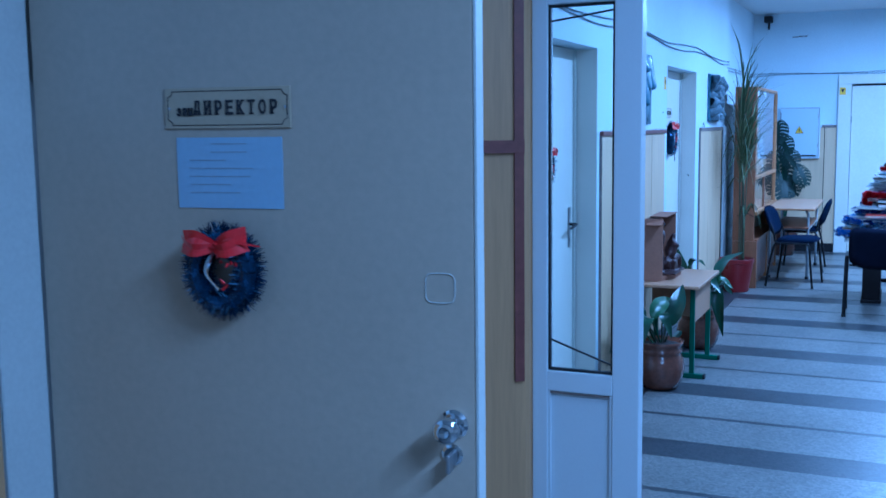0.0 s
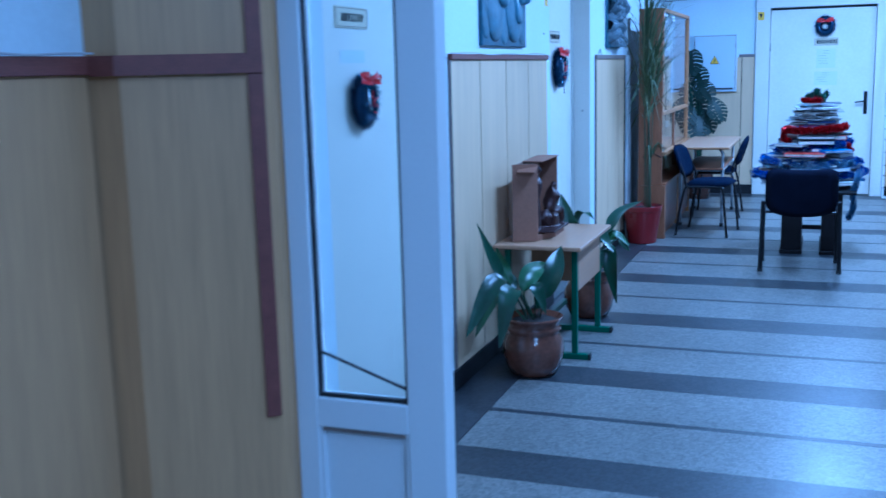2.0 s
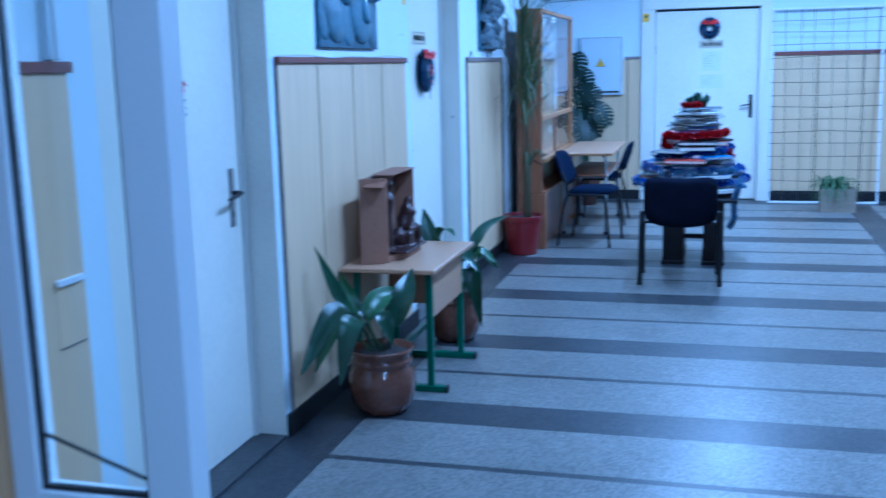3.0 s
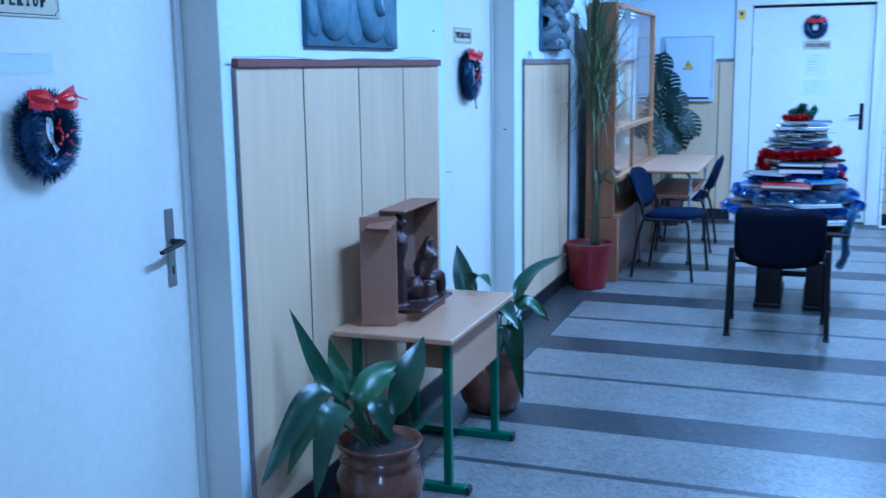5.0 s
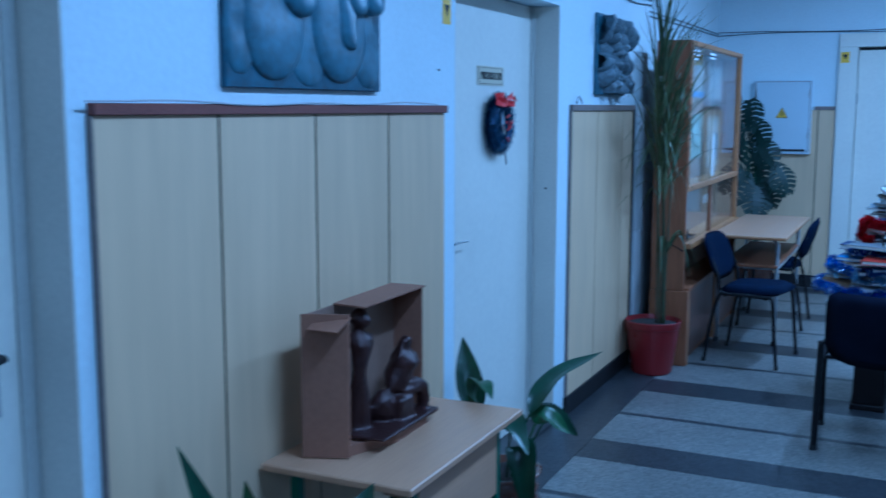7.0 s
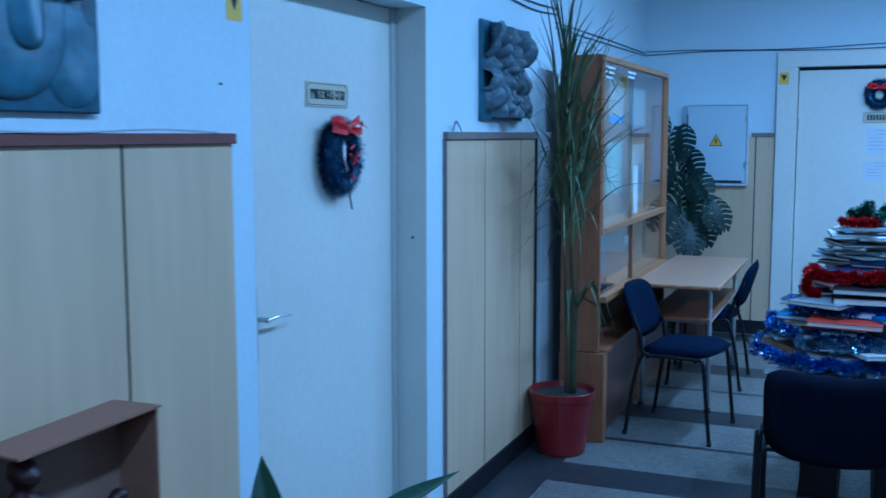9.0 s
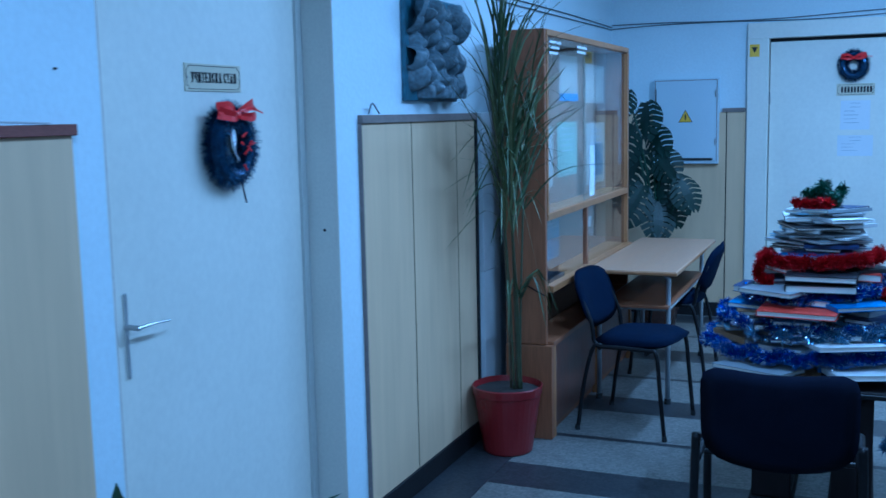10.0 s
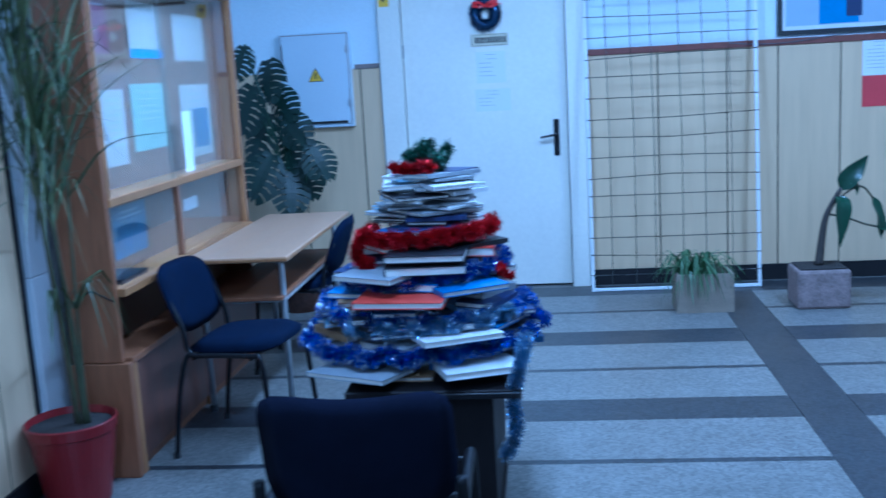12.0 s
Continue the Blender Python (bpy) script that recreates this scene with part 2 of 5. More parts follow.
WOODPOT = mat("pale_wood_planter", (0.26, 0.215, 0.16), 0.7, vary=0.2, scale=6, stretch=(1, 1, 4))
REDTINSEL = mat("red_tinsel", (0.46, 0.006, 0.014), 0.18, 0.6, vary=0.5, scale=50, fine=200, bump=0)
BLUETINSEL = mat("blue_tinsel", (0.015, 0.07, 0.42), 0.25, 0.75, vary=0.6, scale=50, fine=200, bump=0)
SILVERBLUE = mat("silver_blue_tinsel", (0.20, 0.30, 0.46), 0.2, 0.8, vary=0.6, scale=50, fine=200, bump=0)
SILVER = mat("silver_tinsel", (0.75, 0.8, 0.88), 0.15, 0.9, vary=0.3, scale=50, bump=0)
DARKTINSEL = mat("dark_blue_green_tinsel", (0.03, 0.055, 0.12), 0.25, 0.6, vary=0.6, scale=50, fine=200, bump=0)
GREENTINSEL = mat("dark_green_tinsel", (0.015, 0.06, 0.03), 0.35, 0.4, vary=0.6, scale=50, fine=200, bump=0)
RIBBON = mat("red_satin_ribbon", (0.58, 0.016, 0.022), 0.3, vary=0.15, scale=12, coat=0.2, bump=0)
PAGES = mat("book_pages", (0.72, 0.70, 0.65), 0.8, vary=0.15, scale=4, fine=300, stretch=(0.2, 0.2, 14), rand=0.4)
COVERS = [mat("book_cover_" + n, c, 0.45, vary=0.12, scale=5, rand=0.3) for n, c in
          (("navy", (0.02, 0.03, 0.10)), ("black", (0.015, 0.015, 0.02)), ("red", (0.45, 0.05, 0.03)), ("white", (0.66, 0.68, 0.70)),
           ("blue", (0.05, 0.14, 0.38)), ("grey", (0.28, 0.30, 0.33)), ("tan", (0.36, 0.24, 0.12)), ("paleblue", (0.32, 0.48, 0.66)))]
GLASS = glass_mat("clear_glass")
CABGLASS = glass_mat("thin_cabinet_glass", (0.84, 0.87, 0.86), 0.03, 1.3)
DIFFUSER = glow("lamp_diffuser", (0.9, 0.95, 1.0), 6)


# ---- mesh helpers ----
def bm_box(x0, x1, y0, y1, z0, z1, bevel=0.0, seg=1):
    bm = bmesh.new()
    bmesh.ops.create_cube(bm, size=1, matrix=Matrix.Translation(((x0 + x1) / 2, (y0 + y1) / 2, (z0 + z1) / 2)) @ Matrix.Diagonal((abs(x1 - x0), abs(y1 - y0), abs(z1 - z0), 1)))
    if bevel:
        bmesh.ops.bevel(bm, geom=bm.edges[:], offset=bevel, segments=seg, affect="EDGES", profile=0.5)
    return bm


def bm_join(*bms):
    out = bmesh.new()
    for b in bms:
        me = bpy.data.meshes.new("tmp")
        b.to_mesh(me)
        b.free()
        out.from_mesh(me)
        bpy.data.meshes.remove(me)
    return out


def bm_cyl(p, q, r0, r1=None, n=12, caps=True):
    p, q = Vector(p), Vector(q)
    bm = bmesh.new()
    m = Matrix.Translation((p + q) / 2) @ (q - p).to_track_quat("Z", "Y").to_matrix().to_4x4()
    bmesh.ops.create_cone(bm, cap_ends=caps, segments=n, radius1=r0, radius2=r0 if r1 is None else r1, depth=(q - p).length, matrix=m)
    return bm


def bm_tube(points, r, n=8, flat=1.0):
    """A round tube along points; r may be a list."""
    pts = [Vector(p) for p in points]
    rs = r if isinstance(r, (list, tuple)) else [r] * len(pts)
    bm = bmesh.new()
    rings, side = [], None
    for i, p in enumerate(pts):
        d = (pts[min(i + 1, len(pts) - 1)] - pts[max(i - 1, 0)]).normalized()
        if side is None:
            side = d.cross(Vector((0, 0, 1)) if abs(d.z) < 0.9 else Vector((1, 0, 0))).normalized()
        side = (side - d * side.dot(d)).normalized()
        up = d.cross(side)
        rings.append([bm.verts.new(p + (side * math.cos(a) + up * math.sin(a) * flat) * rs[i]) for a in (2 * math.pi * k / n for k in range(n))])
    for a, b in zip(rings, rings[1:]):
        for k in range(n):
            bm.faces.new((a[k], a[(k + 1) % n], b[(k + 1) % n], b[k]))
    bm.faces.new(rings[0][::-1])
    bm.faces.new(rings[-1])
    return bm


def bm_lathe(profile, n=32):
    """Turns (radius, z) pairs round z."""
    bm = bmesh.new()
    rings = [[bm.verts.new((r * math.cos(2 * math.pi * k / n), r * math.sin(2 * math.pi * k / n), z)) for k in range(n)] for r, z in profile]
    for a, b in zip(rings, rings[1:]):
        for k in range(n):
            bm.faces.new((a[k], a[(k + 1) % n], b[(k + 1) % n], b[k]))
    bm.faces.new(rings[0][::-1])
    bm.faces.new(rings[-1])
    return bm


def smooth_curve(points, steps=6):
    """Points on a Catmull-Rom curve."""
    p = [Vector(q) for q in points]
    p = [p[0] * 2 - p[1]] + p + [p[-1] * 2 - p[-2]]
    out = []
    for i in range(1, len(p) - 2):
        for k in range(steps):
            t = k / steps
            a, b, c, d = p[i - 1], p[i], p[i + 1], p[i + 2]
            out.append(0.5 * (2 * b + (c - a) * t + (2 * a - 5 * b + 4 * c - d) * t * t + (3 * b - a - 3 * c + d) * t ** 3))
    return out + [p[-2]]


def bm_leaf(curve, width, up=(0, 0, 1), fold=0.25, profile=None, n=9):
    """A folded leaf blade along a curve of points; profile gives the half width from base to tip."""
    pts = smooth_curve(curve, max(2, n // max(1, len(curve) - 1)))
    bm = bmesh.new()
    rows = []
    for i, p in enumerate(pts):
        t = i / (len(pts) - 1)
        d = (pts[min(i + 1, len(pts) - 1)] - pts[max(i - 1, 0)]).normalized()
        side = d.cross(Vector(up))
        side = side.normalized() if side.length > 1e-3 else Vector((1, 0, 0))
        nor = side.cross(d)
        w = width * (profile(t) if profile else math.sin(math.pi * min(1, t * 0.93 + 0.05)) ** 0.8)
        rows.append([bm.verts.new(p - side * w + nor * w * fold), bm.verts.new(p), bm.verts.new(p + side * w + nor * w * fold)])
    for a, b in zip(rows, rows[1:]):
        bm.faces.new((a[0], a[1], b[1], b[0]))
        bm.faces.new((a[1], a[2], b[2], b[1]))
    return bm


def link(name, bm, material, smooth=False):
    me = bpy.data.meshes.new(name)
    bmesh.ops.recalc_face_normals(bm, faces=bm.faces[:])
    bm.to_mesh(me)
    bm.free()
    me.materials.append(material)
    if smooth:
        me.polygons.foreach_set("use_smooth", [True] * len(me.polygons))
    return new(name, me)


def part(name, bm, material, parent, label="", smooth=False):
    ob = link(name, bm, material, smooth)
    ob.parent = parent
    if label:
        tagged(ob, label)
    return ob


def thing(name, at, label, category, group="", turn=0.0):
    ob = new(name)
    ob.empty_display_size = 0.1
    ob.matrix_world = pose(*at, 0, 0, turn)
    return tagged(ob, label, category, group)


def setting(name, bm, material, label, category="", smooth=False):
    return tagged(link(name, bm, material, smooth), label, category or name.split("_")[0], kind="structure")


def words(text, size, depth=0.001):
    """Built-in letters as a bmesh in the xz plane, facing -y, centred."""
    cu = bpy.data.curves.new("letters", "FONT")
    cu.body, cu.size, cu.align_x, cu.align_y, cu.extrude = text, size, "CENTER", "CENTER", depth
    cu.offset = 0.0012
    cu.resolution_u = 3
    ob = bpy.data.objects.new("letters", cu)
    scene.collection.objects.link(ob)
    dg = bpy.context.evaluated_depsgraph_get()
    me = bpy.data.meshes.new_from_object(ob.evaluated_get(dg))
    bm = bmesh.new()
    bm.from_mesh(me)
    bpy.data.objects.remove(ob)
    bpy.data.meshes.remove(me)
    bmesh.ops.transform(bm, matrix=pose(0, 0, 0, 90, 0, 0), verts=bm.verts[:])
    return bm


def fit_width(bm, width, height):
    xs, zs = [v.co.x for v in bm.verts], [v.co.z for v in bm.verts]
    if xs:
        m = Matrix.Diagonal((width / (max(xs) - min(xs)), 1, height / (max(zs) - min(zs)), 1)) @ Matrix.Translation((-(max(xs) + min(xs)) / 2, 0, -(max(zs) + min(zs)) / 2))
        bmesh.ops.transform(bm, matrix=m, verts=bm.verts[:])
    return bm


def bm_tinsel(path, radius, per_metre, rng, length_jitter=0.5, width=0.0018):
    """Foil strips standing out from a path of points."""
    verts, faces = [], []
    pts = [Vector(p) for p in path]
    for a, b in zip(pts, pts[1:]):
        d = b - a
        if d.length < 1e-6:
            continue
        dn = d.normalized()
        for _ in range(max(1, round(per_metre * d.length))):
            o = a + d * rng.random()
            v = Vector((rng.gauss(0, 1), rng.gauss(0, 1), rng.gauss(0, 1)))
            v = (v - dn * v.dot(dn) * 0.7).normalized()
            ln = radius * (1 - length_jitter * rng.random())
            w = v.cross(Vector((rng.gauss(0, 1), rng.gauss(0, 1), rng.gauss(0, 1)))).normalized() * width
            k = v.cross(w).normalized() * ln * 0.12 * rng.uniform(-1, 1)
            i = len(verts)
            verts += [o - w, o + w, o + v * ln * 0.55 + w + k, o + v * ln * 0.55 - w + k, o + v * ln + w * 0.6, o + v * ln - w * 0.6]
            faces += [(i, i + 1, i + 2, i + 3), (i + 3, i + 2, i + 4, i + 5)]
    me = bpy.data.meshes.new("tmp")
    me.from_pydata([tuple(v) for v in verts], [], faces)
    bm = bmesh.new()
    bm.from_mesh(me)
    bpy.data.meshes.remove(me)
    return bm


# ---- plan ----
XP, XW, XL, XN = -1.305, -1.293, -1.44, -1.36     # plaster, panel face, door leaf, near wall
YF = 13.32                                        # far wall
YG = 3.36                                         # glazed partition
CEILING, XR, YB = 3.0, 4.4, -2.2
LINE0, PITCH = 4.05, 1.21                         # floor strips

# ---- floor, walls, ceiling ----
floor = setting("floor", bm_box(-2.6, XR, YB, YF + 0.2, -0.12, -0.006), CEMENT, "grey terrazzo floor with dark cross bands", "floor")


def wall_piece(name, x0, x1, y0, y1, z0, z1, material=PLASTER, label="white plastered corridor wall"):
    return setting(name, bm_box(x0, x1, y0, y1, z0, z1), material, label, "wall")


wall_left = setting("wall_left", bm_join(
    bm_box(-1.62, XP, 3.44, 4.25, 0, CEILING), bm_box(-1.62, XP, 5.43, 7.36, 0, CEILING), bm_box(-1.62, XP, 8.55, 10.25, 0, CEILING),
    bm_box(-1.62, XP, 4.25, 5.43, 2.065, CEILING), bm_box(-1.62, XP, 7.36, 8.55, 2.065, CEILING),
    bm_box(-1.62, -1.45, 10.25, YF, 0, CEILING)), PLASTER, "white plastered corridor wall with two recessed doors", "wall")
wall_near = setting("wall_near", bm_join(
    bm_box(-1.62, XN - 0.085, YB, 1.30, 0, CEILING), bm_box(-1.62, XN - 0.012, 2.44, 3.44, 0, CEILING), bm_box(-1.62, XN - 0.012, 1.30, 2.44, 2.1, CEILING)),
    PLASTER, "white plastered wall beside an open door", "wall")
wall_far = setting("wall_far", bm_join(
    bm_box(-1.62, -0.30, YF, YF + 0.2, 0, CEILING), bm_box(0.87, XR, YF, YF + 0.2, 0, CEILING), bm_box(-0.30, 0.87, YF, YF + 0.2, 2.11, CEILING),
    bm_box(-0.30, 0.87, YF + 0.15, YF + 0.2, 0, 2.11)), PLASTER, "white plastered end wall of the hall", "wall")
wall_piece("wall_right", XR, XR + 0.15, YB, YF + 0.2, 0, CEILING, WALLGREY, "plain painted hall wall")
wall_piece("wall_back", -1.62, XR + 0.15, YB - 0.15, YB, 0, CEILING, WALLGREY, "plain painted corridor end wall")
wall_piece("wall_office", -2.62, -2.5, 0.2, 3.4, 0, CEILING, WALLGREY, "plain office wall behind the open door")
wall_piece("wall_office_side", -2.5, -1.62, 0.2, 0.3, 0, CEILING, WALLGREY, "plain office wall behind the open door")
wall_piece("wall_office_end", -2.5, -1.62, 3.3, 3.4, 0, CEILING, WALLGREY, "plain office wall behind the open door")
setting("ceiling", bm_box(-2.62, XR + 0.15, YB - 0.15, YF + 0.2, CEILING, CEILING + 0.12), CEIL, "white painted ceiling", "ceiling")


def panels(wall, edges_y, x0, x1, z0, z1, material=LAMINATE):
    """Upright boards on a wall that runs along y; dark backing fills their joints."""
    part("joint_backing", bm_box(x0, x1 - 0.003, edges_y[0] + 0.004, edges_y[-1] - 0.004, z0, z1), SKIRT, wall)
    for a, b in zip(edges_y, edges_y[1:]):
        part("wall_panel", bm_box(x1 - 0.0028, x1, a + 0.0045, b - 0.0045, z0, z1, 0.001), material, wall)


panels(wall_left, (5.489, 5.921, 6.370, 6.814, 7.247), XP, XW, 0.10, 1.562)
panels(wall_left, (8.722, 9.166, 9.654, 9.885), XP, XW, 0.10, 1.566)
part("dado_rail", bm_box(XP, XW + 0.012, 5.487, 7.250, 1.562, 1.589, 0.002), REDTRIM, wall_left, "red-brown dado rail")
part("dado_rail", bm_box(XP, XW + 0.010, 8.715, 9.90, 1.566, 1.598, 0.002), GREYTRIM, wall_left, "grey-brown dado rail")
part("corner_strip", bm_box(XP, XW + 0.004, 5.483, 5.488, 0.10, 1.562), GREYTRIM, wall_left)
part("corner_strip", bm_box(XP, XW + 0.004, 8.712, 8.719, 0.10, 1.566), GREYTRIM, wall_left)
part("corner_strip", bm_box(XP, XW + 0.006, 9.888, 9.91, 0.10, 1.60), GASKET, wall_left)
panels(wall_left, (3.45, 3.80, 4.11), XP, XW, 0.10, 1.540)
part("dado_rail", bm_box(XP, XW + 0.012, 3.45, 4.12, 1.540, 1.570, 0.002), REDTRIM, wall_left, "red-brown dado rail")
setting("baseboard_1", bm_box(XP, XW + 0.006, 5.432, 7.358, 0, 0.098, 0.002), SKIRT, "dark painted skirting board", "baseboard")
setting("baseboard_2", bm_box(XP, XW + 0.006, 8.70, 9.93, 0, 0.098, 0.002), SKIRT, "dark painted skirting board", "baseboard")
setting("baseboard_3", bm_box(XP, XW + 0.006, 3.45, 4.24, 0, 0.098, 0.002), SKIRT, "dark painted skirting board", "baseboard")
duct = thing("pipe_casing", (0, 0, 0), "white boxed pipe casing in the wall corner", "casing")
part("casing_board", bm_box(XP, XW + 0.02, 9.935, 10.16, 0.0, 0.83, 0.003), WHITEMETAL, duct)
part("casing_board", bm_box(XP, XW + 0.02, 9.935, 10.16, 0.833, 1.60, 0.003), WHITEMETAL, duct)

for a, b in zip((-1.45, -1.0, -0.567, -0.425), (-1.0, -0.567, -0.425)):
    part("wall_panel", bm_box(a + 0.004, b - 0.004, YF - 0.016, YF - 0.0132, 0.11, 1.568, 0.001), LAMINATE, wall_far)
for a, b in zip((0.965, 1.44, 1.89, 2.22, 2.62, 3.07, 3.52, 3.97), (1.44, 1.89, 2.22, 2.62, 3.07, 3.52, 3.97, 4.4)):
    part("wall_panel", bm_box(a + 0.004, b - 0.004, YF - 0.016, YF - 0.0132, 0.11, 1.568, 0.001), LAMINATE, wall_far)
part("joint_backing", bm_box(-1.44, -0.43, YF - 0.013, YF, 0.11, 1.568), SKIRT, wall_far)
part("joint_backing", bm_box(0.97, 4.39, YF - 0.013, YF, 0.11, 1.568), SKIRT, wall_far)
part("dado_rail", bm_box(-0.60, -0.43, YF - 0.024, YF, 1.568, 1.60, 0.002), GREYTRIM, wall_far, "grey-brown dado rail")
part("dado_rail", bm_box(0.965, 4.4, YF - 0.026, YF, 1.568, 1.61, 0.002), REDTRIM, wall_far, "red-brown dado rail")
setting("baseboard_4", bm_box(-1.45, -0.425, YF - 0.02, YF, 0, 0.108, 0.002), SKIRT, "dark painted skirting board", "baseboard")
setting("baseboard_5", bm_box(0.965, XR, YF - 0.02, YF, 0, 0.108, 0.002), SKIRT, "dark painted skirting board", "baseboard")

# near wall boards, beside the open office door
panels(wall_near, (2.665, 3.10), XN - 0.012, XN, 0.0, 1.528, BOARD)
panels(wall_near, (-0.4, 0.1, 0.6, 1.2), XN - 0.085, XN - 0.073, 0.0, 1.528, BOARD)
part("dado_rail", bm_box(XN - 0.012, XN + 0.014, 2.66, 3.10, 1.528, 1.572, 0.002), REDTRIM, wall_near, "red-brown dado rail")
part("dado_rail", bm_box(XN - 0.085, XN - 0.059, -0.4, 1.2, 1.528, 1.572, 0.002), REDTRIM, wall_near, "red-brown dado rail")


def bm_prism(plan, z0, z1):
    bm = bmesh.new()
    lo, hi = [bm.verts.new((x, y, z0)) for x, y in plan], [bm.verts.new((x, y, z1)) for x, y in plan]
    bm.faces.new(lo)
    bm.faces.new(hi)
    for i in range(len(plan)):
        k = (i + 1) % len(plan)
        bm.faces.new((lo[i], lo[k], hi[k], hi[i]))
    return bm


casing = thing("column_casing", (0, 0, 0), "tan wood board casing beside the glazed partition", "casing")
part("board", bm_prism([(-1.37, 3.105), (-1.275, 3.105), (-0.996, 3.311), (-0.986, 3.33), (-0.986, 3.40), (-1.37, 3.42)], 0, CEILING), BOARD, casing)
part("rail_piece", bm_prism([(-1.272, 3.085), (-0.99, 3.292), (-1.000, 3.307), (-1.282, 3.104)], 1.524, 1.572), REDTRIM, casing, "red-brown rail piece")
part("rail_piece", bm_prism([(-1.345, 3.085), (-1.2725, 3.085), (-1.2725, 3.103), (-1.345, 3.103)], 1.524, 1.572), REDTRIM, casing)
part("cover_strip", bm_prism([(-1.024, 3.275), (-0.994, 3.297), (-1.002, 3.308), (-1.032, 3.286)], 0.64, CEILING), REDTRIM, casing, "dark red-brown cover strip")


# ---- doors ----
def wood_type(text, small=""):
    """Narrow bold capitals with slab feet, set side by side; small letters go before them."""
    both, none = ((0.0, 0.42), (0.58, 1.0)), ()
    feet = {"О": none, "С": none, ".": none, "Т": ((0.22, 0.78),), "Р": ((0.0, 0.5),), "У": ((0.1, 0.6),), "Ч": ((0.5, 1.0),), "Е": ((0.0, 1.0),), "Д": ((0.0, 1.0),)}
    heads = {"О": none, "С": none, ".": none, "Т": ((0.0, 1.0),), "Р": ((0.0, 0.6),), "Е": ((0.0, 1.0),), "А": ((0.3, 0.7),), "Д": none, "Л": ((0.2, 1.0),)}
    out, x = [], 0.0
    for c in small:
        b = fit_width(words(c, 0.03), 0.011, 0.020)
        bmesh.ops.translate(b, vec=(x + 0.0055, 0, -0.009), verts=b.verts[:])
        out.append(b)
        x += 0.014
    for c in text:
        if c == " ":
            x += 0.012
            continue
        b = fit_width(words(c, 0.04), 0.0165, 0.034)
        bmesh.ops.translate(b, vec=(x + 0.0085, 0, 0), verts=b.verts[:])
        out.append(b)
        for table, z in ((feet, -0.0165), (heads, 0.0130)):
            for f0, f1 in table.get(c, both):
                out.append(bm_box(x - 0.001 + 0.019 * f0, x - 0.001 + 0.019 * f1, -0.0008, 0.0009, z, z + 0.0038))
        x += 0.0265
    return bm_join(*out)


def sign_plate(at, turn, width, height, text, label, face=PLATE):
    """A small plate on a door, facing local -y."""
    sp = thing("door_sign", at, label, "sign", "door signs", turn)
    part("plate", bm_box(-width / 2, width / 2, -0.004, 0.0, -height / 2, height / 2, 0.001), face, sp)
    e, c = 0.007, 0.011
    hw, hh = width / 2 - e, height / 2 - e
    ring = []
    for k, (sx, sz) in enumerate(((1, 1), (-1, 1), (-1, -1), (1, -1))):
        # each corner is a small scoop that bends inwards
        arc = [(sx * (hw - c * math.sin(t)), sz * (hh - c * math.cos(t))) for t in (math.pi / 8 * i for i in range(5))]
        ring += arc[::-1] if k % 2 else arc
    loop = [(x, -0.0043, z) for x, z in ring]
    part("border_line", bm_tube(loop + [loop[0]], 0.0010, 4), INK, sp)
    if text:
        bm = fit_width(wood_type(*text), width * (0.66 if len(text) == 1 and len(text[0]) < 9 else 0.80), height * 0.38)
    else:
        bm = bm_join(*[bm_box(-width * 0.38 + i * width * 0.084, -width * 0.38 + i * width * 0.084 + width * 0.055, -0.001, 0.001, -height * 0.24, height * 0.24) for i in range(10)])
    bmesh.ops.transform(bm, matrix=Matrix.Translation((0, -0.0055, 0)), verts=bm.verts[:])
    part("lettering", bm, INK, sp)
    for sx in (-1, 1):
        part("screw", bm_cyl((sx * (hw - 0.004), -0.004, 0), (sx * (hw - 0.004), -0.0065, 0), 0.0028, n=8), DULLMETAL, sp)
    return sp


def door_handle(parent, at, turn, side, material, plate_h=0.23):
    """A lever on a long plate; side: which way the lever points along local x."""
    m = pose(*at, 0, 0, turn)

    def put(name, bm, mt, owner):
        bmesh.ops.transform(bm, matrix=m, verts=bm.verts[:])
        return part(name, bm, mt, owner)
    plate = put("handle_plate", bm_box(-0.019, 0.019, -0.007, 0, -plate_h * 0.58, plate_h * 0.42, 0.003), material, parent)
    put("lever", bm_join(bm_cyl((0, 0, 0), (0, -0.045, 0), 0.009), bm_tube([(0, -0.045, 0), (side * 0.03, -0.052, -0.002), (side * 0.11, -0.05, -0.014)], [0.011, 0.011, 0.009], 8, 0.7)), BLACKTUBE, plate)
    put("keyhole", bm_box(-0.004, 0.004, -0.0085, -0.0072, -plate_h * 0.42, -plate_h * 0.32), INK, plate)


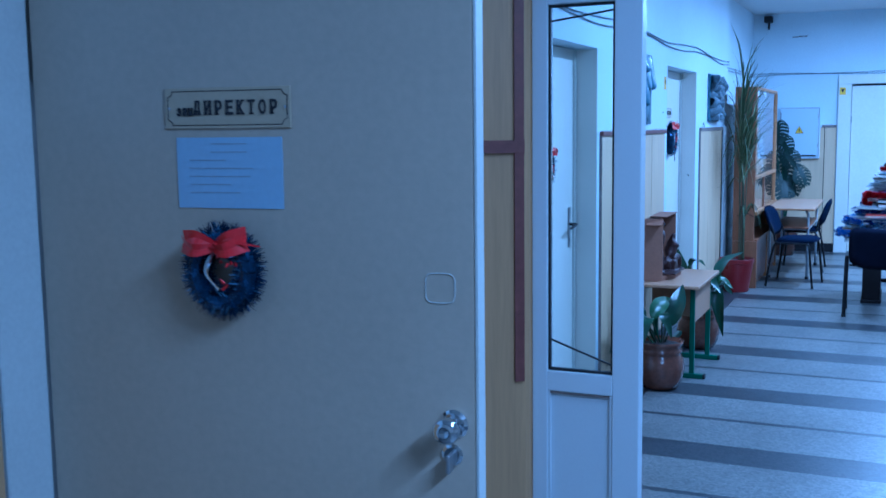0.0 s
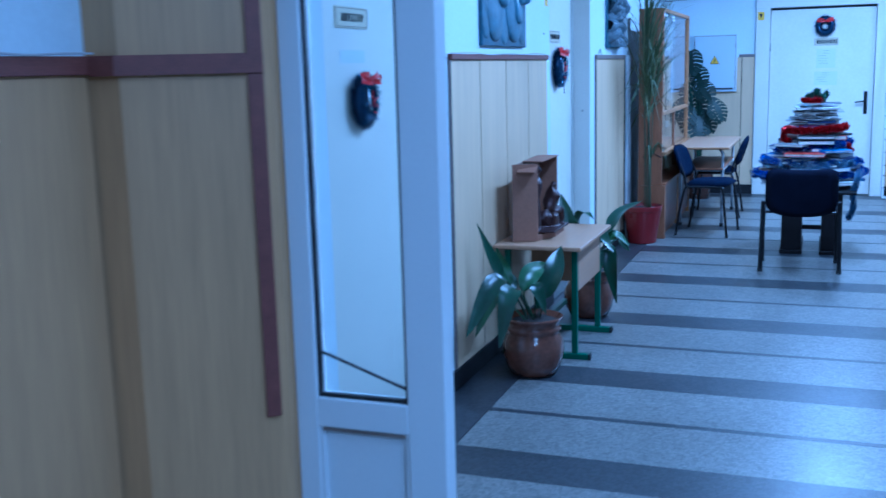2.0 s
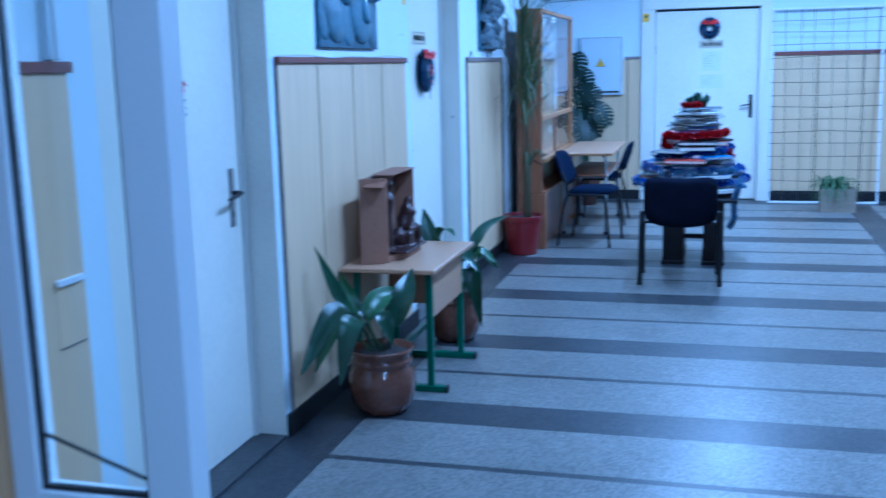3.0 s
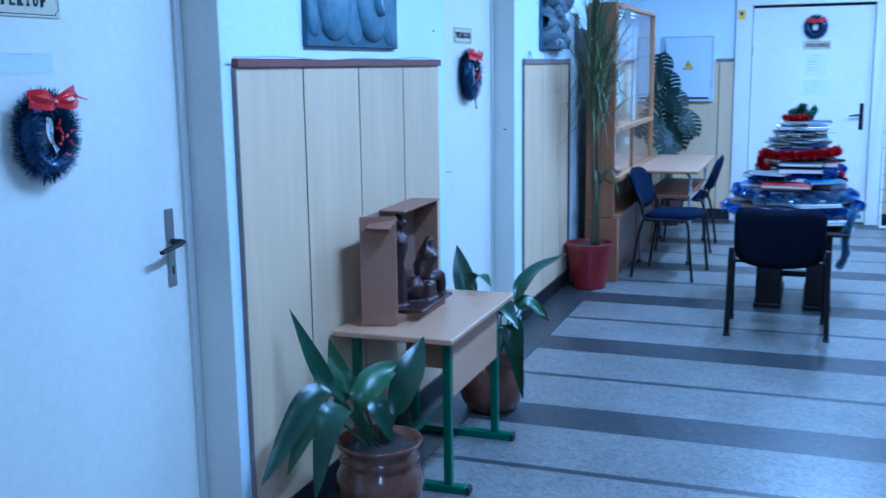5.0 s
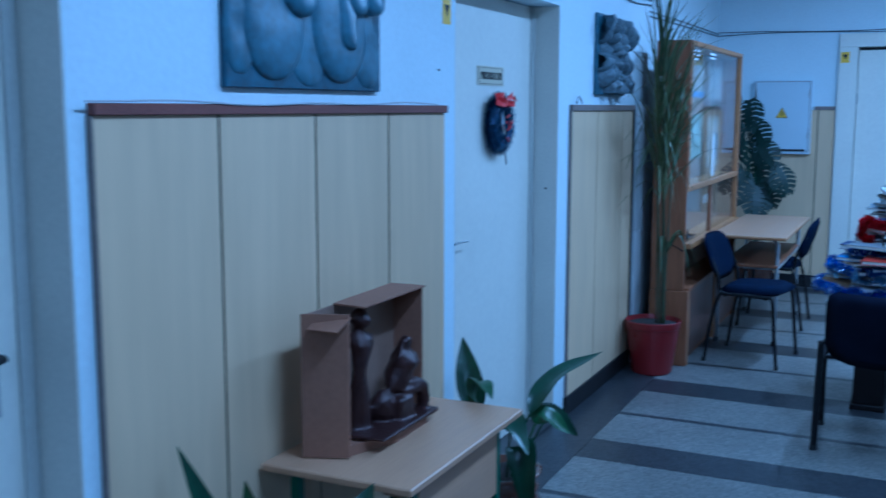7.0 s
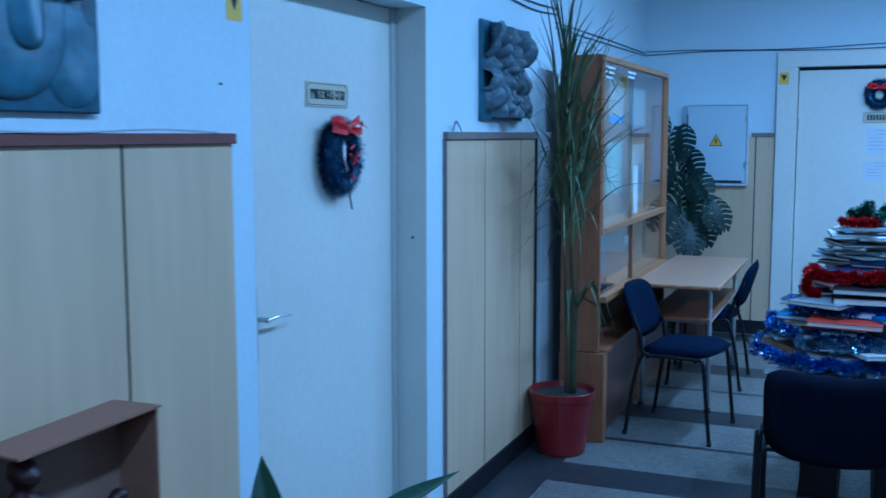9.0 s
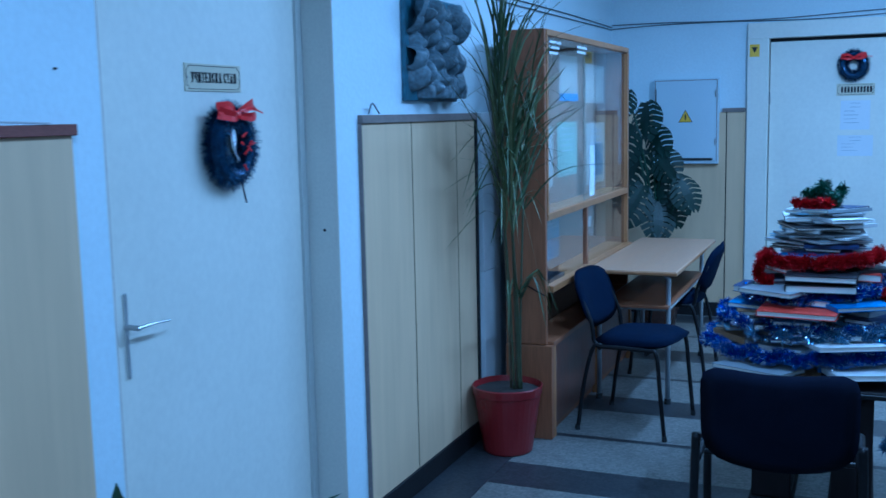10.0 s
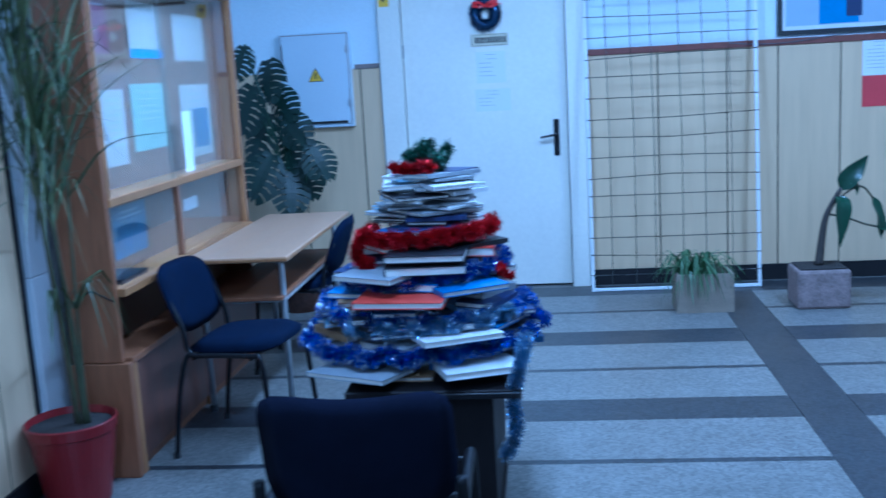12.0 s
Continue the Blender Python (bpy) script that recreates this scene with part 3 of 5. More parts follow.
def side_door(name, y0, y1, label, handle_y, handle_mat, plate_h, side):
    d = setting(name, bm_box(XL - 0.04, XL, y0, y1, 0.012, 2.06, 0.002), DOORWHITE, label, "door")
    if plate_h:
        door_handle(d, (XL, handle_y, 1.057), 90, side, handle_mat, plate_h)
    for yy in (y0, y1 - 0.035):
        part("door_stop", bm_box(XL, XL + 0.012, yy, yy + 0.035, 0, 2.06), FRAMEPALE, d)
    # thin added linings carry the painted shade of the reveal
    part("jamb_lining", bm_box(XL + 0.0125, XP - 0.001, y1 + 0.0005, y1 + 0.0045, 0, 2.06), JAMB, d, "painted jamb with shade put into its grey-beige colour")
    part("jamb_lining", bm_box(XL + 0.0125, XP - 0.001, y0 - 0.0045, y0 - 0.0005, 0, 2.06), JAMB, d, "painted jamb with shade put into its grey-beige colour")
    part("threshold", bm_box(XL - 0.06, XP, y0, y1, -0.004, 0.010), DARKSTONE, d)
    return d


door_1 = side_door("door_1", 4.255, 5.425, "cream-white painted flush office door, closed", 5.315, DULLMETAL, 0.235, -1)
door_2 = side_door("door_2", 7.365, 8.545, "cream-white painted flush staff room door, closed", 7.6, CHROME, 0, 1)
part("frame_strip", bm_box(XL + 0.0005, XL + 0.006, 7.402, 7.515, 0, 2.06, 0.002), DOORWHITE, door_2)
part("leaf_gap", bm_box(XL + 0.0002, XL + 0.0012, 7.516, 7.520, 0.012, 2.055), GREYTRIM, door_2)
m = pose(XL, 7.555, 1.03, 0, 0, 90)
for nm, bm in (("handle_plate", bm_box(-0.005, 0.005, -0.010, 0, -0.145, 0.095, 0.003)), ("lever", bm_join(bm_cyl((0, 0, 0), (0, -0.05, 0), 0.008), bm_tube([(-0.006, -0.045, 0), (0.06, -0.047, 0.002), (0.135, -0.044, -0.004)], [0.008, 0.006, 0.0045], 8, 0.7)))):
    bmesh.ops.transform(bm, matrix=m, verts=bm.verts[:])
    part(nm, bm, STEEL if nm == "handle_plate" else DULLMETAL, door_2)

part("latch_hole", bm_cyl((-1.362, 8.5435, 1.19), (-1.362, 8.5452, 1.19), 0.006, n=8), GASKET, door_2)

# open office door, hinged on the near wall
open_door = thing("office_door", (XN + 0.012, 1.340, 0), "beige painted flush office door standing open into the corridor", "door", turn=5.2)
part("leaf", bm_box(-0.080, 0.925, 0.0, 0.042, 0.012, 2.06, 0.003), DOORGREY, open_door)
part("leaf_edge", bm_box(0.926, 0.931, -0.001, 0.043, 0.012, 2.06), FRAMEPALE, open_door)
rosette = part("knob_rosette", bm_lathe([(0.030, 0), (0.030, 0.004), (0.024, 0.010)], 24), CHROME, open_door)
rosette.matrix_local = pose(0.880, 0, 1.046, 90, 0, 0)
knob = part("knob", bm_lathe([(0.011, 0), (0.011, 0.028), (0.024, 0.036), (0.027, 0.050), (0.024, 0.060), (0.013, 0.064), (0.006, 0.062)], 24), CHROME, open_door, smooth=True)
knob.matrix_local = pose(0.880, 0, 1.046, 90, 0, 0)
kp = part("key_rosette", bm_lathe([(0.022, 0), (0.022, 0.004), (0.016, 0.008)], 20), CHROME, open_door)
kp.matrix_local = pose(0.877, 0, 0.985, 90, 0, 0)
part("key", bm_box(0.873, 0.881, -0.034, -0.004, 0.955, 0.992, 0.002), DULLMETAL, open_door)
outline = [(0.855 + 0.030 * math.copysign(abs(math.cos(a)) ** 0.45, math.cos(a)), -0.001, 1.314 + 0.029 * math.copysign(abs(math.sin(a)) ** 0.45, math.sin(a))) for a in (2 * math.pi * k / 32 for k in range(33))]
part("worn_outline", bm_tube(outline, 0.0011, 5), FRAMEPALE, open_door, "pale scratched outline of a removed fitting")
setting("door_frame_1", bm_join(bm_box(XN - 0.10, XN + 0.012, 2.44, 2.655, 0, 2.12, 0.004), bm_box(XN - 0.16, XN - 0.070, 1.203, 1.330, 0, 2.12, 0.004), bm_box(XN - 0.16, XN - 0.070, 1.203, 1.330, 2.12, 2.24, 0.004), bm_box(XN - 0.10, XN + 0.012, 1.332, 2.655, 2.12, 2.24, 0.004)),
        FRAMEPALE, "pale painted wooden door frame", "frame")

# far door with its frame
setting("door_frame_2", bm_join(bm_box(-0.42, -0.268, YF - 0.045, YF + 0.12, 0, 2.10, 0.004), bm_box(0.838, 0.957, YF - 0.045, YF + 0.12, 0, 2.10, 0.004), bm_box(-0.42, 0.957, YF - 0.045, YF + 0.12, 2.10, 2.215, 0.004)),
        DOORWHITE, "cream-white painted door frame", "frame")
door_3 = setting("door_3", bm_box(-0.262, 0.832, YF + 0.02, YF + 0.06, 0.015, 2.075, 0.002), DOORWHITE, "cream-white painted flush door with paper notices, closed", "door")
# black filler paints the shade in the gap above the leaf
part("shadow_gap", bm_box(-0.264, 0.834, YF + 0.03, YF + 0.10, 2.076, 2.098), GASKET, door_3)
door_handle(door_3, (0.758, YF + 0.02, 1.055), 0, -1, BLACKTUBE, 0.25)
for hz in (0.35, 1.62):
    part("hinge", bm_cyl((-0.266, YF + 0.012, hz), (-0.266, YF + 0.012, hz + 0.09), 0.008, n=10), DULLMETAL, door_3)

# glazed partition
part_frame = thing("glazed_partition", (0, YG, 0), "white plastic glazed side panel of a corridor partition", "partition")
for nm, b in (("stile", (-0.985, -0.923, 0, 2.16)), ("stile", (-0.665, -0.562, 0, 2.16)), ("rail", (-0.923, -0.665, 2.075, 2.16)), ("rail", (-0.923, -0.665, 0.595, 0.675)), ("rail", (-0.923, -0.665, 0, 0.11))):
    part(nm, bm_box(b[0], b[1], 0, 0.07, b[2], b[3], 0.003), PVC, part_frame)
part("infill_panel", bm_box(-0.915, -0.673, 0.02, 0.05, 0.118, 0.587, 0.002), PVC, part_frame)
for a in ((-0.9225, -0.9125, 0.111, 0.594), (-0.6755, -0.6655, 0.111, 0.594)):
    part("bead", bm_box(a[0], a[1], 0.006, 0.02, a[2], a[3]), PVC, part_frame)
for a in ((-0.9125, -0.6755, 0.584, 0.594), (-0.9125, -0.6755, 0.111, 0.121)):
    part("bead", bm_box(a[0], a[1], 0.006, 0.02, a[2], a[3]), GREYTRIM, part_frame)
for a in ((-0.9225, -0.913, 0.676, 2.074), (-0.6735, -0.6655, 0.676, 2.074), (-0.913, -0.6735, 0.676, 0.686), (-0.913, -0.6735, 2.064, 2.074)):
    part("gasket", bm_box(a[0], a[1], 0.012, 0.026, a[2], a[3]), GASKET, part_frame, "black rubber gasket")
pane = part("pane", bm_box(-0.913, -0.6735, 0.028, 0.034, 0.676, 2.074), GLASS, part_frame)
pane.visible_shadow = False
# two dark slanted strips across the pane
part("slanted_strip", bm_tube([(-0.913, 0.022, 0.795), (-0.674, 0.022, 0.712)], 0.0042, 6), GASKET, part_frame, "dark slanted strip across the pane")
part("slanted_strip", bm_tube([(-0.913, 0.022, 2.015), (-0.674, 0.022, 2.045)], 0.0042, 6), GASKET, part_frame)


# wall behind the pane: a cable duct above the rail and a flat document pocket below it
cd = thing("cable_duct", (XP, 4.05, 1.575), "pale grey upright cable duct above the dado rail", "duct")
part("duct_body", bm_box(0.0, 0.022, -0.022, 0.022, 0.0, 1.4, 0.002), ELEC, cd)
part("duct_seam", bm_box(0.0222, 0.0235, -0.003, 0.003, 0.0, 1.4), GREYTRIM, cd)
dp = thing("document_pocket", (XW, 4.03, 0.79), "flat document pocket with a white upper edge on the panel", "pocket")
part("upper_edge", bm_box(0.0, 0.014, -0.06, 0.06, 0.175, 0.195, 0.003), PAPER, dp, "white upper edge")
part("lower_edge", bm_box(0.0, 0.004, -0.06, 0.06, 0.0, 0.004), GREYTRIM, dp)
part("sleeve", bm_box(0.0, 0.0015, -0.058, 0.058, 0.0045, 0.1745), LAMINATE, dp)


# ---- furniture ----
def bm_pad(w, d, t, bulge=0.02, n=10, power=4.0):
    """A cushion with rounded outline: w by d, thickness t, in the xy plane."""
    bm = bmesh.new()
    for sgn in (1, -1):
        rings = []
        for i in range(5):
            s = 1 - i / 4 * 0.9 if i else 1
            ring = []
            for k in range(36):
                a = 2 * math.pi * k / 36
                c, sn = math.cos(a), math.sin(a)
                rr = 1 / (abs(c) ** power + abs(sn) ** power) ** (1 / power)
                z = sgn * (t / 2 * (0 if i == 0 else 1) + (bulge * (1 - s * s) if sgn > 0 else 0))
                q = s * (1.0 if i == 0 else 1.0)
                ring.append(bm.verts.new((c * rr * w / 2 * q * (0.985 if i == 1 else 1), sn * rr * d / 2 * q * (0.985 if i == 1 else 1), z)))
            rings.append(ring)
        for a, b in zip(rings, rings[1:]):
            for k in range(36):
                bm.faces.new((a[k], a[(k + 1) % 36], b[(k + 1) % 36], b[k]))
        bm.faces.new(rings[-1])
    bmesh.ops.remove_doubles(bm, verts=bm.verts[:], dist=1e-5)
    return bm


def office_chair(at, turn, fabric, label, back_top=0.79, back_bottom=0.46, tilt=80, tube=0.0108, round_back=5.0, outer=False):
    """A stacking visitor chair with a tube frame; it faces local +y. With outer, the rear legs run up the sides of the back."""
    ch = thing("chair", at, label, "chair", "visitor chairs", turn)
    bm = bm_pad(0.46, 0.42, 0.05, 0.02)
    bmesh.ops.transform(bm, matrix=pose(0, 0.02, 0.455, 2, 0, 0), verts=bm.verts[:])
    part("seat", bm, fabric, ch, smooth=True)
    h = back_top - back_bottom
    bm = bm_pad(0.495 if outer else 0.46, h, 0.035, 0.006, power=round_back)
    for v in bm.verts:
        v.co.z -= 0.10 * (v.co.x / 0.23) ** 2 * 0.35
        if outer:
            # the upper and lower edges sag a little between the corners
            v.co.y -= 0.016 * (1 - (v.co.x / 0.24) ** 2) * abs(v.co.y) / (h / 2)
    slope = (back_top - back_bottom) / 2 / math.tan(math.radians(tilt))
    bmesh.ops.transform(bm, matrix=pose(0, -0.197 - slope, (back_top + back_bottom) / 2, 180 - tilt, 0, 0), verts=bm.verts[:])
    part("backrest", bm, fabric, ch, smooth=True)
    for sx in (-1, 1):
        x = sx * (0.266 if outer else 0.245)
        if outer:
            run = [(x * 1.02, -0.205, 0.0), (x, -0.208, 0.25), (x * 0.985, -0.205, 0.425), (x * 0.97, -0.215, 0.52)]
            sf = part("side_frame", bm_tube(smooth_curve([(x * 0.97, -0.205, 0.43), (x * 0.97, 0.12, 0.438), (x * 0.98, 0.17, 0.42), (x, 0.19, 0.25), (x, 0.215, 0.0)], 5), tube, 8), BLACKTUBE, ch, smooth=True)
            part("rear_leg", bm_tube(smooth_curve(run, 6), tube, 10), BLACKTUBE, ch, smooth=True)
        else:
            sf = part("side_frame", bm_tube(smooth_curve([(x, -0.235, 0.0), (x * 0.99, -0.20, 0.25), (x * 0.97, -0.155, 0.425), (x * 0.97, -0.10, 0.438), (x * 0.97, 0.12, 0.438), (x * 0.98, 0.17, 0.42), (x, 0.19, 0.25), (x, 0.215, 0.0)], 5), tube, 8), BLACKTUBE, ch, smooth=True)
        if not outer:
            part("back_upright", bm_tube(smooth_curve([(sx * 0.20, -0.14, 0.43), (sx * 0.20, -0.165, 0.46), (sx * 0.20, -0.180, back_bottom + 0.06), (sx * 0.195, -0.185 - slope, back_top - 0.12)], 5), 0.011, 8), BLACKTUBE, ch, smooth=True)
        for yy in (-0.205 if outer else -0.235, 0.215):
            part("foot_cap", bm_cyl((x * (1.02 if outer and yy < 0 else 1), yy, 0), (x * (1.02 if outer and yy < 0 else 1), yy, 0.025), tube + 0.0027, tube + 0.0017), GASKET, sf)
    for yy in (-0.12, 0.13):
        part("cross_tube", bm_cyl((-0.24, yy, 0.43), (0.24, yy, 0.43), 0.010, n=8), BLACKTUBE, ch)
    return ch


office_chair((0.185, 8.93, 0), 1.5, BLACKFAB, "black upholstered visitor chair standing with its back to the corridor", 0.775, 0.415, 76, 0.0155, 5.5, True)
office_chair((-0.620, 10.42, 0), -97, NAVY, "navy fabric visitor chair on a black tube frame beside the table", 0.80, 0.49, 70, 0.0108, 3.2)
office_chair((-0.66, 11.62, 0), 90, NAVY, "navy fabric visitor chair pushed under the table", 0.80, 0.49, 72, 0.0108, 3.2)

# reading table
rt = thing("reading_table", (0, 0, 0), "pale beech school table with grey steel legs and an undershelf", "table")
part("tabletop", bm_box(-0.955, -0.473, 10.66, 12.10, 0.728, 0.752, 0.004), TABLETOP, rt)
part("edge_band", bm_box(-0.958, -0.470, 10.657, 12.103, 0.731, 0.745, 0.002), CABEDGE, rt)
part("undershelf", bm_box(-0.90, -0.53, 10.74, 12.02, 0.535, 0.55, 0.002), CABWOOD, rt, "dark brown undershelf")
for yy in (10.80, 11.97):
    for xx in (-0.92, -0.54):
        part("leg", bm_tube([(xx, yy, 0.0), (xx, yy, 0.69), (xx + (0.03 if xx < -0.7 else -0.03), yy, 0.726)], 0.0135, 10), STEEL, rt, smooth=True)
        part("foot_cap", bm_cyl((xx, yy, 0), (xx, yy, 0.03), 0.019, 0.017), GASKET, rt)
    part("cross_rail", bm_cyl((-0.92, yy, 0.525), (-0.54, yy, 0.525), 0.010), STEEL, rt)
for xx in (-0.92, -0.54):
    part("long_rail", bm_cyl((xx, 10.80, 0.525), (xx, 11.97, 0.525), 0.010), STEEL, rt)

# green desk
gd = thing("school_desk", (0, 0, 0), "small beech school desk on a green steel frame against the wall", "desk")
part("desktop", bm_box(-1.280, -0.815, 6.045, 6.835, 0.590, 0.612, 0.004), TABLETOP, gd)
part("apron", bm_box(-0.872, -0.856, 6.17, 6.73, 0.36, 0.586, 0.002), TABLETOP, gd)
part("side_board", bm_box(-1.25, -0.90, 6.68, 6.695, 0.30, 0.586, 0.002), TABLETOP, gd)
for yy in (6.148, 6.728):
    part("post", bm_box(-0.885, -0.855, yy - 0.015, yy + 0.015, 0.03, 0.588, 0.003), GREEN, gd)
    part("post", bm_box(-1.245, -1.215, yy - 0.015, yy + 0.015, 0.03, 0.588, 0.003), GREEN, gd)
    part("foot_bar", bm_box(-1.265, -0.80, yy - 0.02, yy + 0.02, 0.0, 0.03, 0.003), GREEN, gd)
    part("end_cap", bm_box(-0.8, -0.784, yy - 0.021, yy + 0.021, 0.0, 0.032, 0.004), GASKET, gd)
part("stretcher", bm_box(-1.075, -1.045, 6.165, 6.713, 0.16, 0.19, 0.003), GREEN, gd)

# open box with a bronze figure group, on the desk
box = thing("display_box", (-1.11, 6.38, 0.612), "brown board display box with open front", "box", turn=0)
part("side_wall", bm_prism([(-0.086, -0.254), (0.035, -0.205), (0.037, -0.199), (-0.086, -0.246)], 0.004, 0.41), CARD, box)
part("side_wall", bm_prism([(-0.090, 0.2625), (0.025, 0.2625), (0.025, 0.2685), (-0.090, 0.2685)], 0.0, 0.41), CARD, box)
part("back_wall", bm_prism([(-0.075, -0.238), (-0.068, -0.238), (-0.075, 0.262), (-0.082, 0.262)], 0.004, 0.41), CARDIN, box, "brown lined back wall")
part("base", bm_prism([(-0.075, -0.225), (0.02, -0.19), (0.085, -0.02), (0.08, 0.19), (0.02, 0.255), (-0.08, 0.255)], 0.0, 0.03), CARD, box)
part("top_flap", bm_prism([(-0.07, -0.11), (0.04, -0.12), (0.035, 0.268), (-0.085, 0.262)], 0.412, 0.417), CARD, box)
fl = part("end_flap", bm_box(-0.055, 0.04, -0.25, -0.17, 0.0, 0.005), CARD, box)
fl.matrix_local = pose(0, -0.035, 0.455, 20, 0, 0)
parts_bm = []


def lump(at, size, turn=0):
    b = bmesh.new()
    bmesh.ops.create_icosphere(b, subdivisions=2, radius=1, matrix=Matrix.Translation(at) @ pose(0, 0, 0, turn, 0, 0) @ Matrix.Diagonal((*size, 1)))
    parts_bm.append(b)


b = bm_lathe([(0.046, 0), (0.050, 0.03), (0.040, 0.11), (0.036, 0.17), (0.044, 0.225), (0.040, 0.255), (0.018, 0.272), (0.014, 0.285)], 16)
bmesh.ops.transform(b, matrix=Matrix.Translation((-0.02, -0.075, 0)) @ Matrix.Diagonal((0.6, 0.62, 1, 1)), verts=b.verts[:])
parts_bm.append(b)
lump((-0.018, -0.072, 0.298), (0.020, 0.023, 0.028))
lump((0.015, 0.055, 0.125), (0.032, 0.036, 0.062), -12)
lump((0.018, 0.078, 0.205), (0.018, 0.022, 0.025))
lump((-0.016, -0.070, 0.232), (0.026, 0.036, 0.034))
lump((0.0, 0.0, 0.05), (0.030, 0.045, 0.045), 20)
lump((0.018, 0.072, 0.155), (0.034, 0.046, 0.042), -10)
parts_bm.append(bm_tube([(0.01, 0.05, 0.075), (0.035, 0.10, 0.085), (0.04, 0.125, 0.075)], [0.030, 0.024, 0.020], 8))
parts_bm.append(bm_tube([(0.04, 0.125, 0.078), (0.042, 0.130, 0.03), (0.045, 0.135, 0.0)], [0.020, 0.015, 0.014], 8))
parts_bm.append(bm_box(-0.03, 0.05, 0.005, 0.075, 0.005, 0.07, 0.006))
parts_bm.append(bm_box(-0.06, 0.075, -0.13, 0.16, 0, 0.012, 0.003))
bm = bm_join(*parts_bm)
for v in bm.verts:
    v.co += Vector(noise.noise_vector(v.co * 45)) * 0.010 + Vector(noise.noise_vector(v.co * 17)) * 0.010
statue = tagged(link("statuette", bm, BRONZE, True), "dark bronze statuette of a standing and a seated form", "statuette")
statue.location = (-1.10, 6.41, 0.642)
statue.scale = (1.2, 1.28, 1.12)
fuse = statue.modifiers.new("fuse", "REMESH")
fuse.mode, fuse.voxel_size, fuse.use_smooth_shade = "VOXEL", 0.005, True

# glazed display cabinet
cb = thing("display_cabinet", (0, 0, 0), "tall varnished wooden display cabinet with glazed doors and pinned papers", "cabinet")
CX0, CX1, CY0, CY1, CH = -1.19, -0.985, 10.01, 11.83, 1.985
part("side_panel", bm_box(CX0, CX1, CY0, CY0 + 0.03, 0.47, CH, 0.003), CABWOOD, cb)
part("side_panel", bm_box(CX0 - 0.0, CX1 + 0.03, CY0 - 0.012, CY0 + 0.03, 0.0, 0.468, 0.003), CABWOOD, cb)
part("side_panel", bm_box(CX0, CX1, CY1 - 0.03, CY1, 0.0, CH, 0.003), CABWOOD, cb)
part("top_board", bm_box(CX0, CX1 + 0.004, CY0 + 0.031, CY1 - 0.031, CH - 0.03, CH, 0.003), CABEDGE, cb)
part("back_panel", bm_box(CX0, CX0 + 0.058, CY0 + 0.031, CY1 - 0.031, 0.03, CH - 0.032), CABBACK, cb, "tan cloth-covered back panel")
part("shelf", bm_box(CX0 + 0.013, CX1 + 0.006, CY0 + 0.031, CY1 - 0.031, 1.075, 1.108, 0.003), CABEDGE, cb)
part("shelf", bm_box(CX0 + 0.013, CX1 + 0.03, CY0 + 0.031, CY1 - 0.031, 0.725, 0.758, 0.003), CABEDGE, cb)
part("shelf", bm_box(CX0 + 0.013, CX1 + 0.03, CY0 + 0.031, CY1 - 0.031, 0.455, 0.482, 0.003), CABWOOD, cb)
part("plinth", bm_box(CX0 + 0.013, CX1 - 0.01, CY0 + 0.031, CY1 - 0.031, 0.0, 0.05), CABWOOD, cb)
part("front_post", bm_box(CX1 - 0.022, CX1 + 0.003, CY0 + 0.031, CY0 + 0.055, 1.109, CH - 0.031), CABEDGE, cb)
part("front_post", bm_box(CX1 - 0.022, CX1 + 0.003, CY1 - 0.055, CY1 - 0.031, 0.76, CH - 0.031), CABEDGE, cb)
part("front_post", bm_box(CX1 - 0.022, CX1 + 0.003, 10.77, 10.80, 0.76, 1.074), CABWOOD, cb)
for yy in (CY0 + 0.035, 10.9, CY1 - 0.07):
    part("base_post", bm_box(CX1, CX1 + 0.028, yy, yy + 0.035, 0.0, 0.454), CABEDGE, cb)
for a, b in ((CY0 + 0.072, 10.898), (10.937, CY1 - 0.072)):
    part("base_door", bm_box(CX1, CX1 + 0.018, a, b, 0.052, 0.452, 0.002), CABDARK, cb, "dark red-brown wooden base door")
for k, (a, b, z0, z1) in enumerate(((CY0 + 0.056, 10.80, 1.109, CH - 0.032), (10.77, CY1 - 0.056, 1.109, CH - 0.032), (CY0 + 0.032, 10.769, 0.76, 1.074), (10.801, CY1 - 0.056, 0.76, 1.074))):
    g = part("sliding_glass", bm_box(CX1 - 0.012 - 0.008 * (k % 2), CX1 - 0.008 - 0.008 * (k % 2), a, b, z0, z1), CABGLASS, cb)
    g.visible_shadow = False
part("carved_line", bm_tube([(-1.15, CY0 - 0.002, 0.715), (-1.08, CY0 - 0.002, 0.762), (-0.99, CY0 - 0.002, 0.715)], 0.004, 5), DARKWOOD, cb)

rng = random.Random(4)


def pinned_sheet(y, z, w, h, material, lines, label):
    """A sheet pinned to the cabinet's back panel."""
    sh = thing("paper_sheet", (CX0 + 0.060, y, z), label, "paper", "papers in the cabinet", 90)
    part("sheet", bm_box(-w / 2, w / 2, -0.0015, 0, -h / 2, h / 2), material, sh)
    for i in range(lines):
        ww = w * rng.uniform(0.5, 0.8)
        part("text_line", bm_box(-ww / 2, ww / 2, -0.0024, -0.0018, h * 0.36 - i * h * 0.1, h * 0.36 - i * h * 0.1 + h * 0.022), GREYINK, sh)


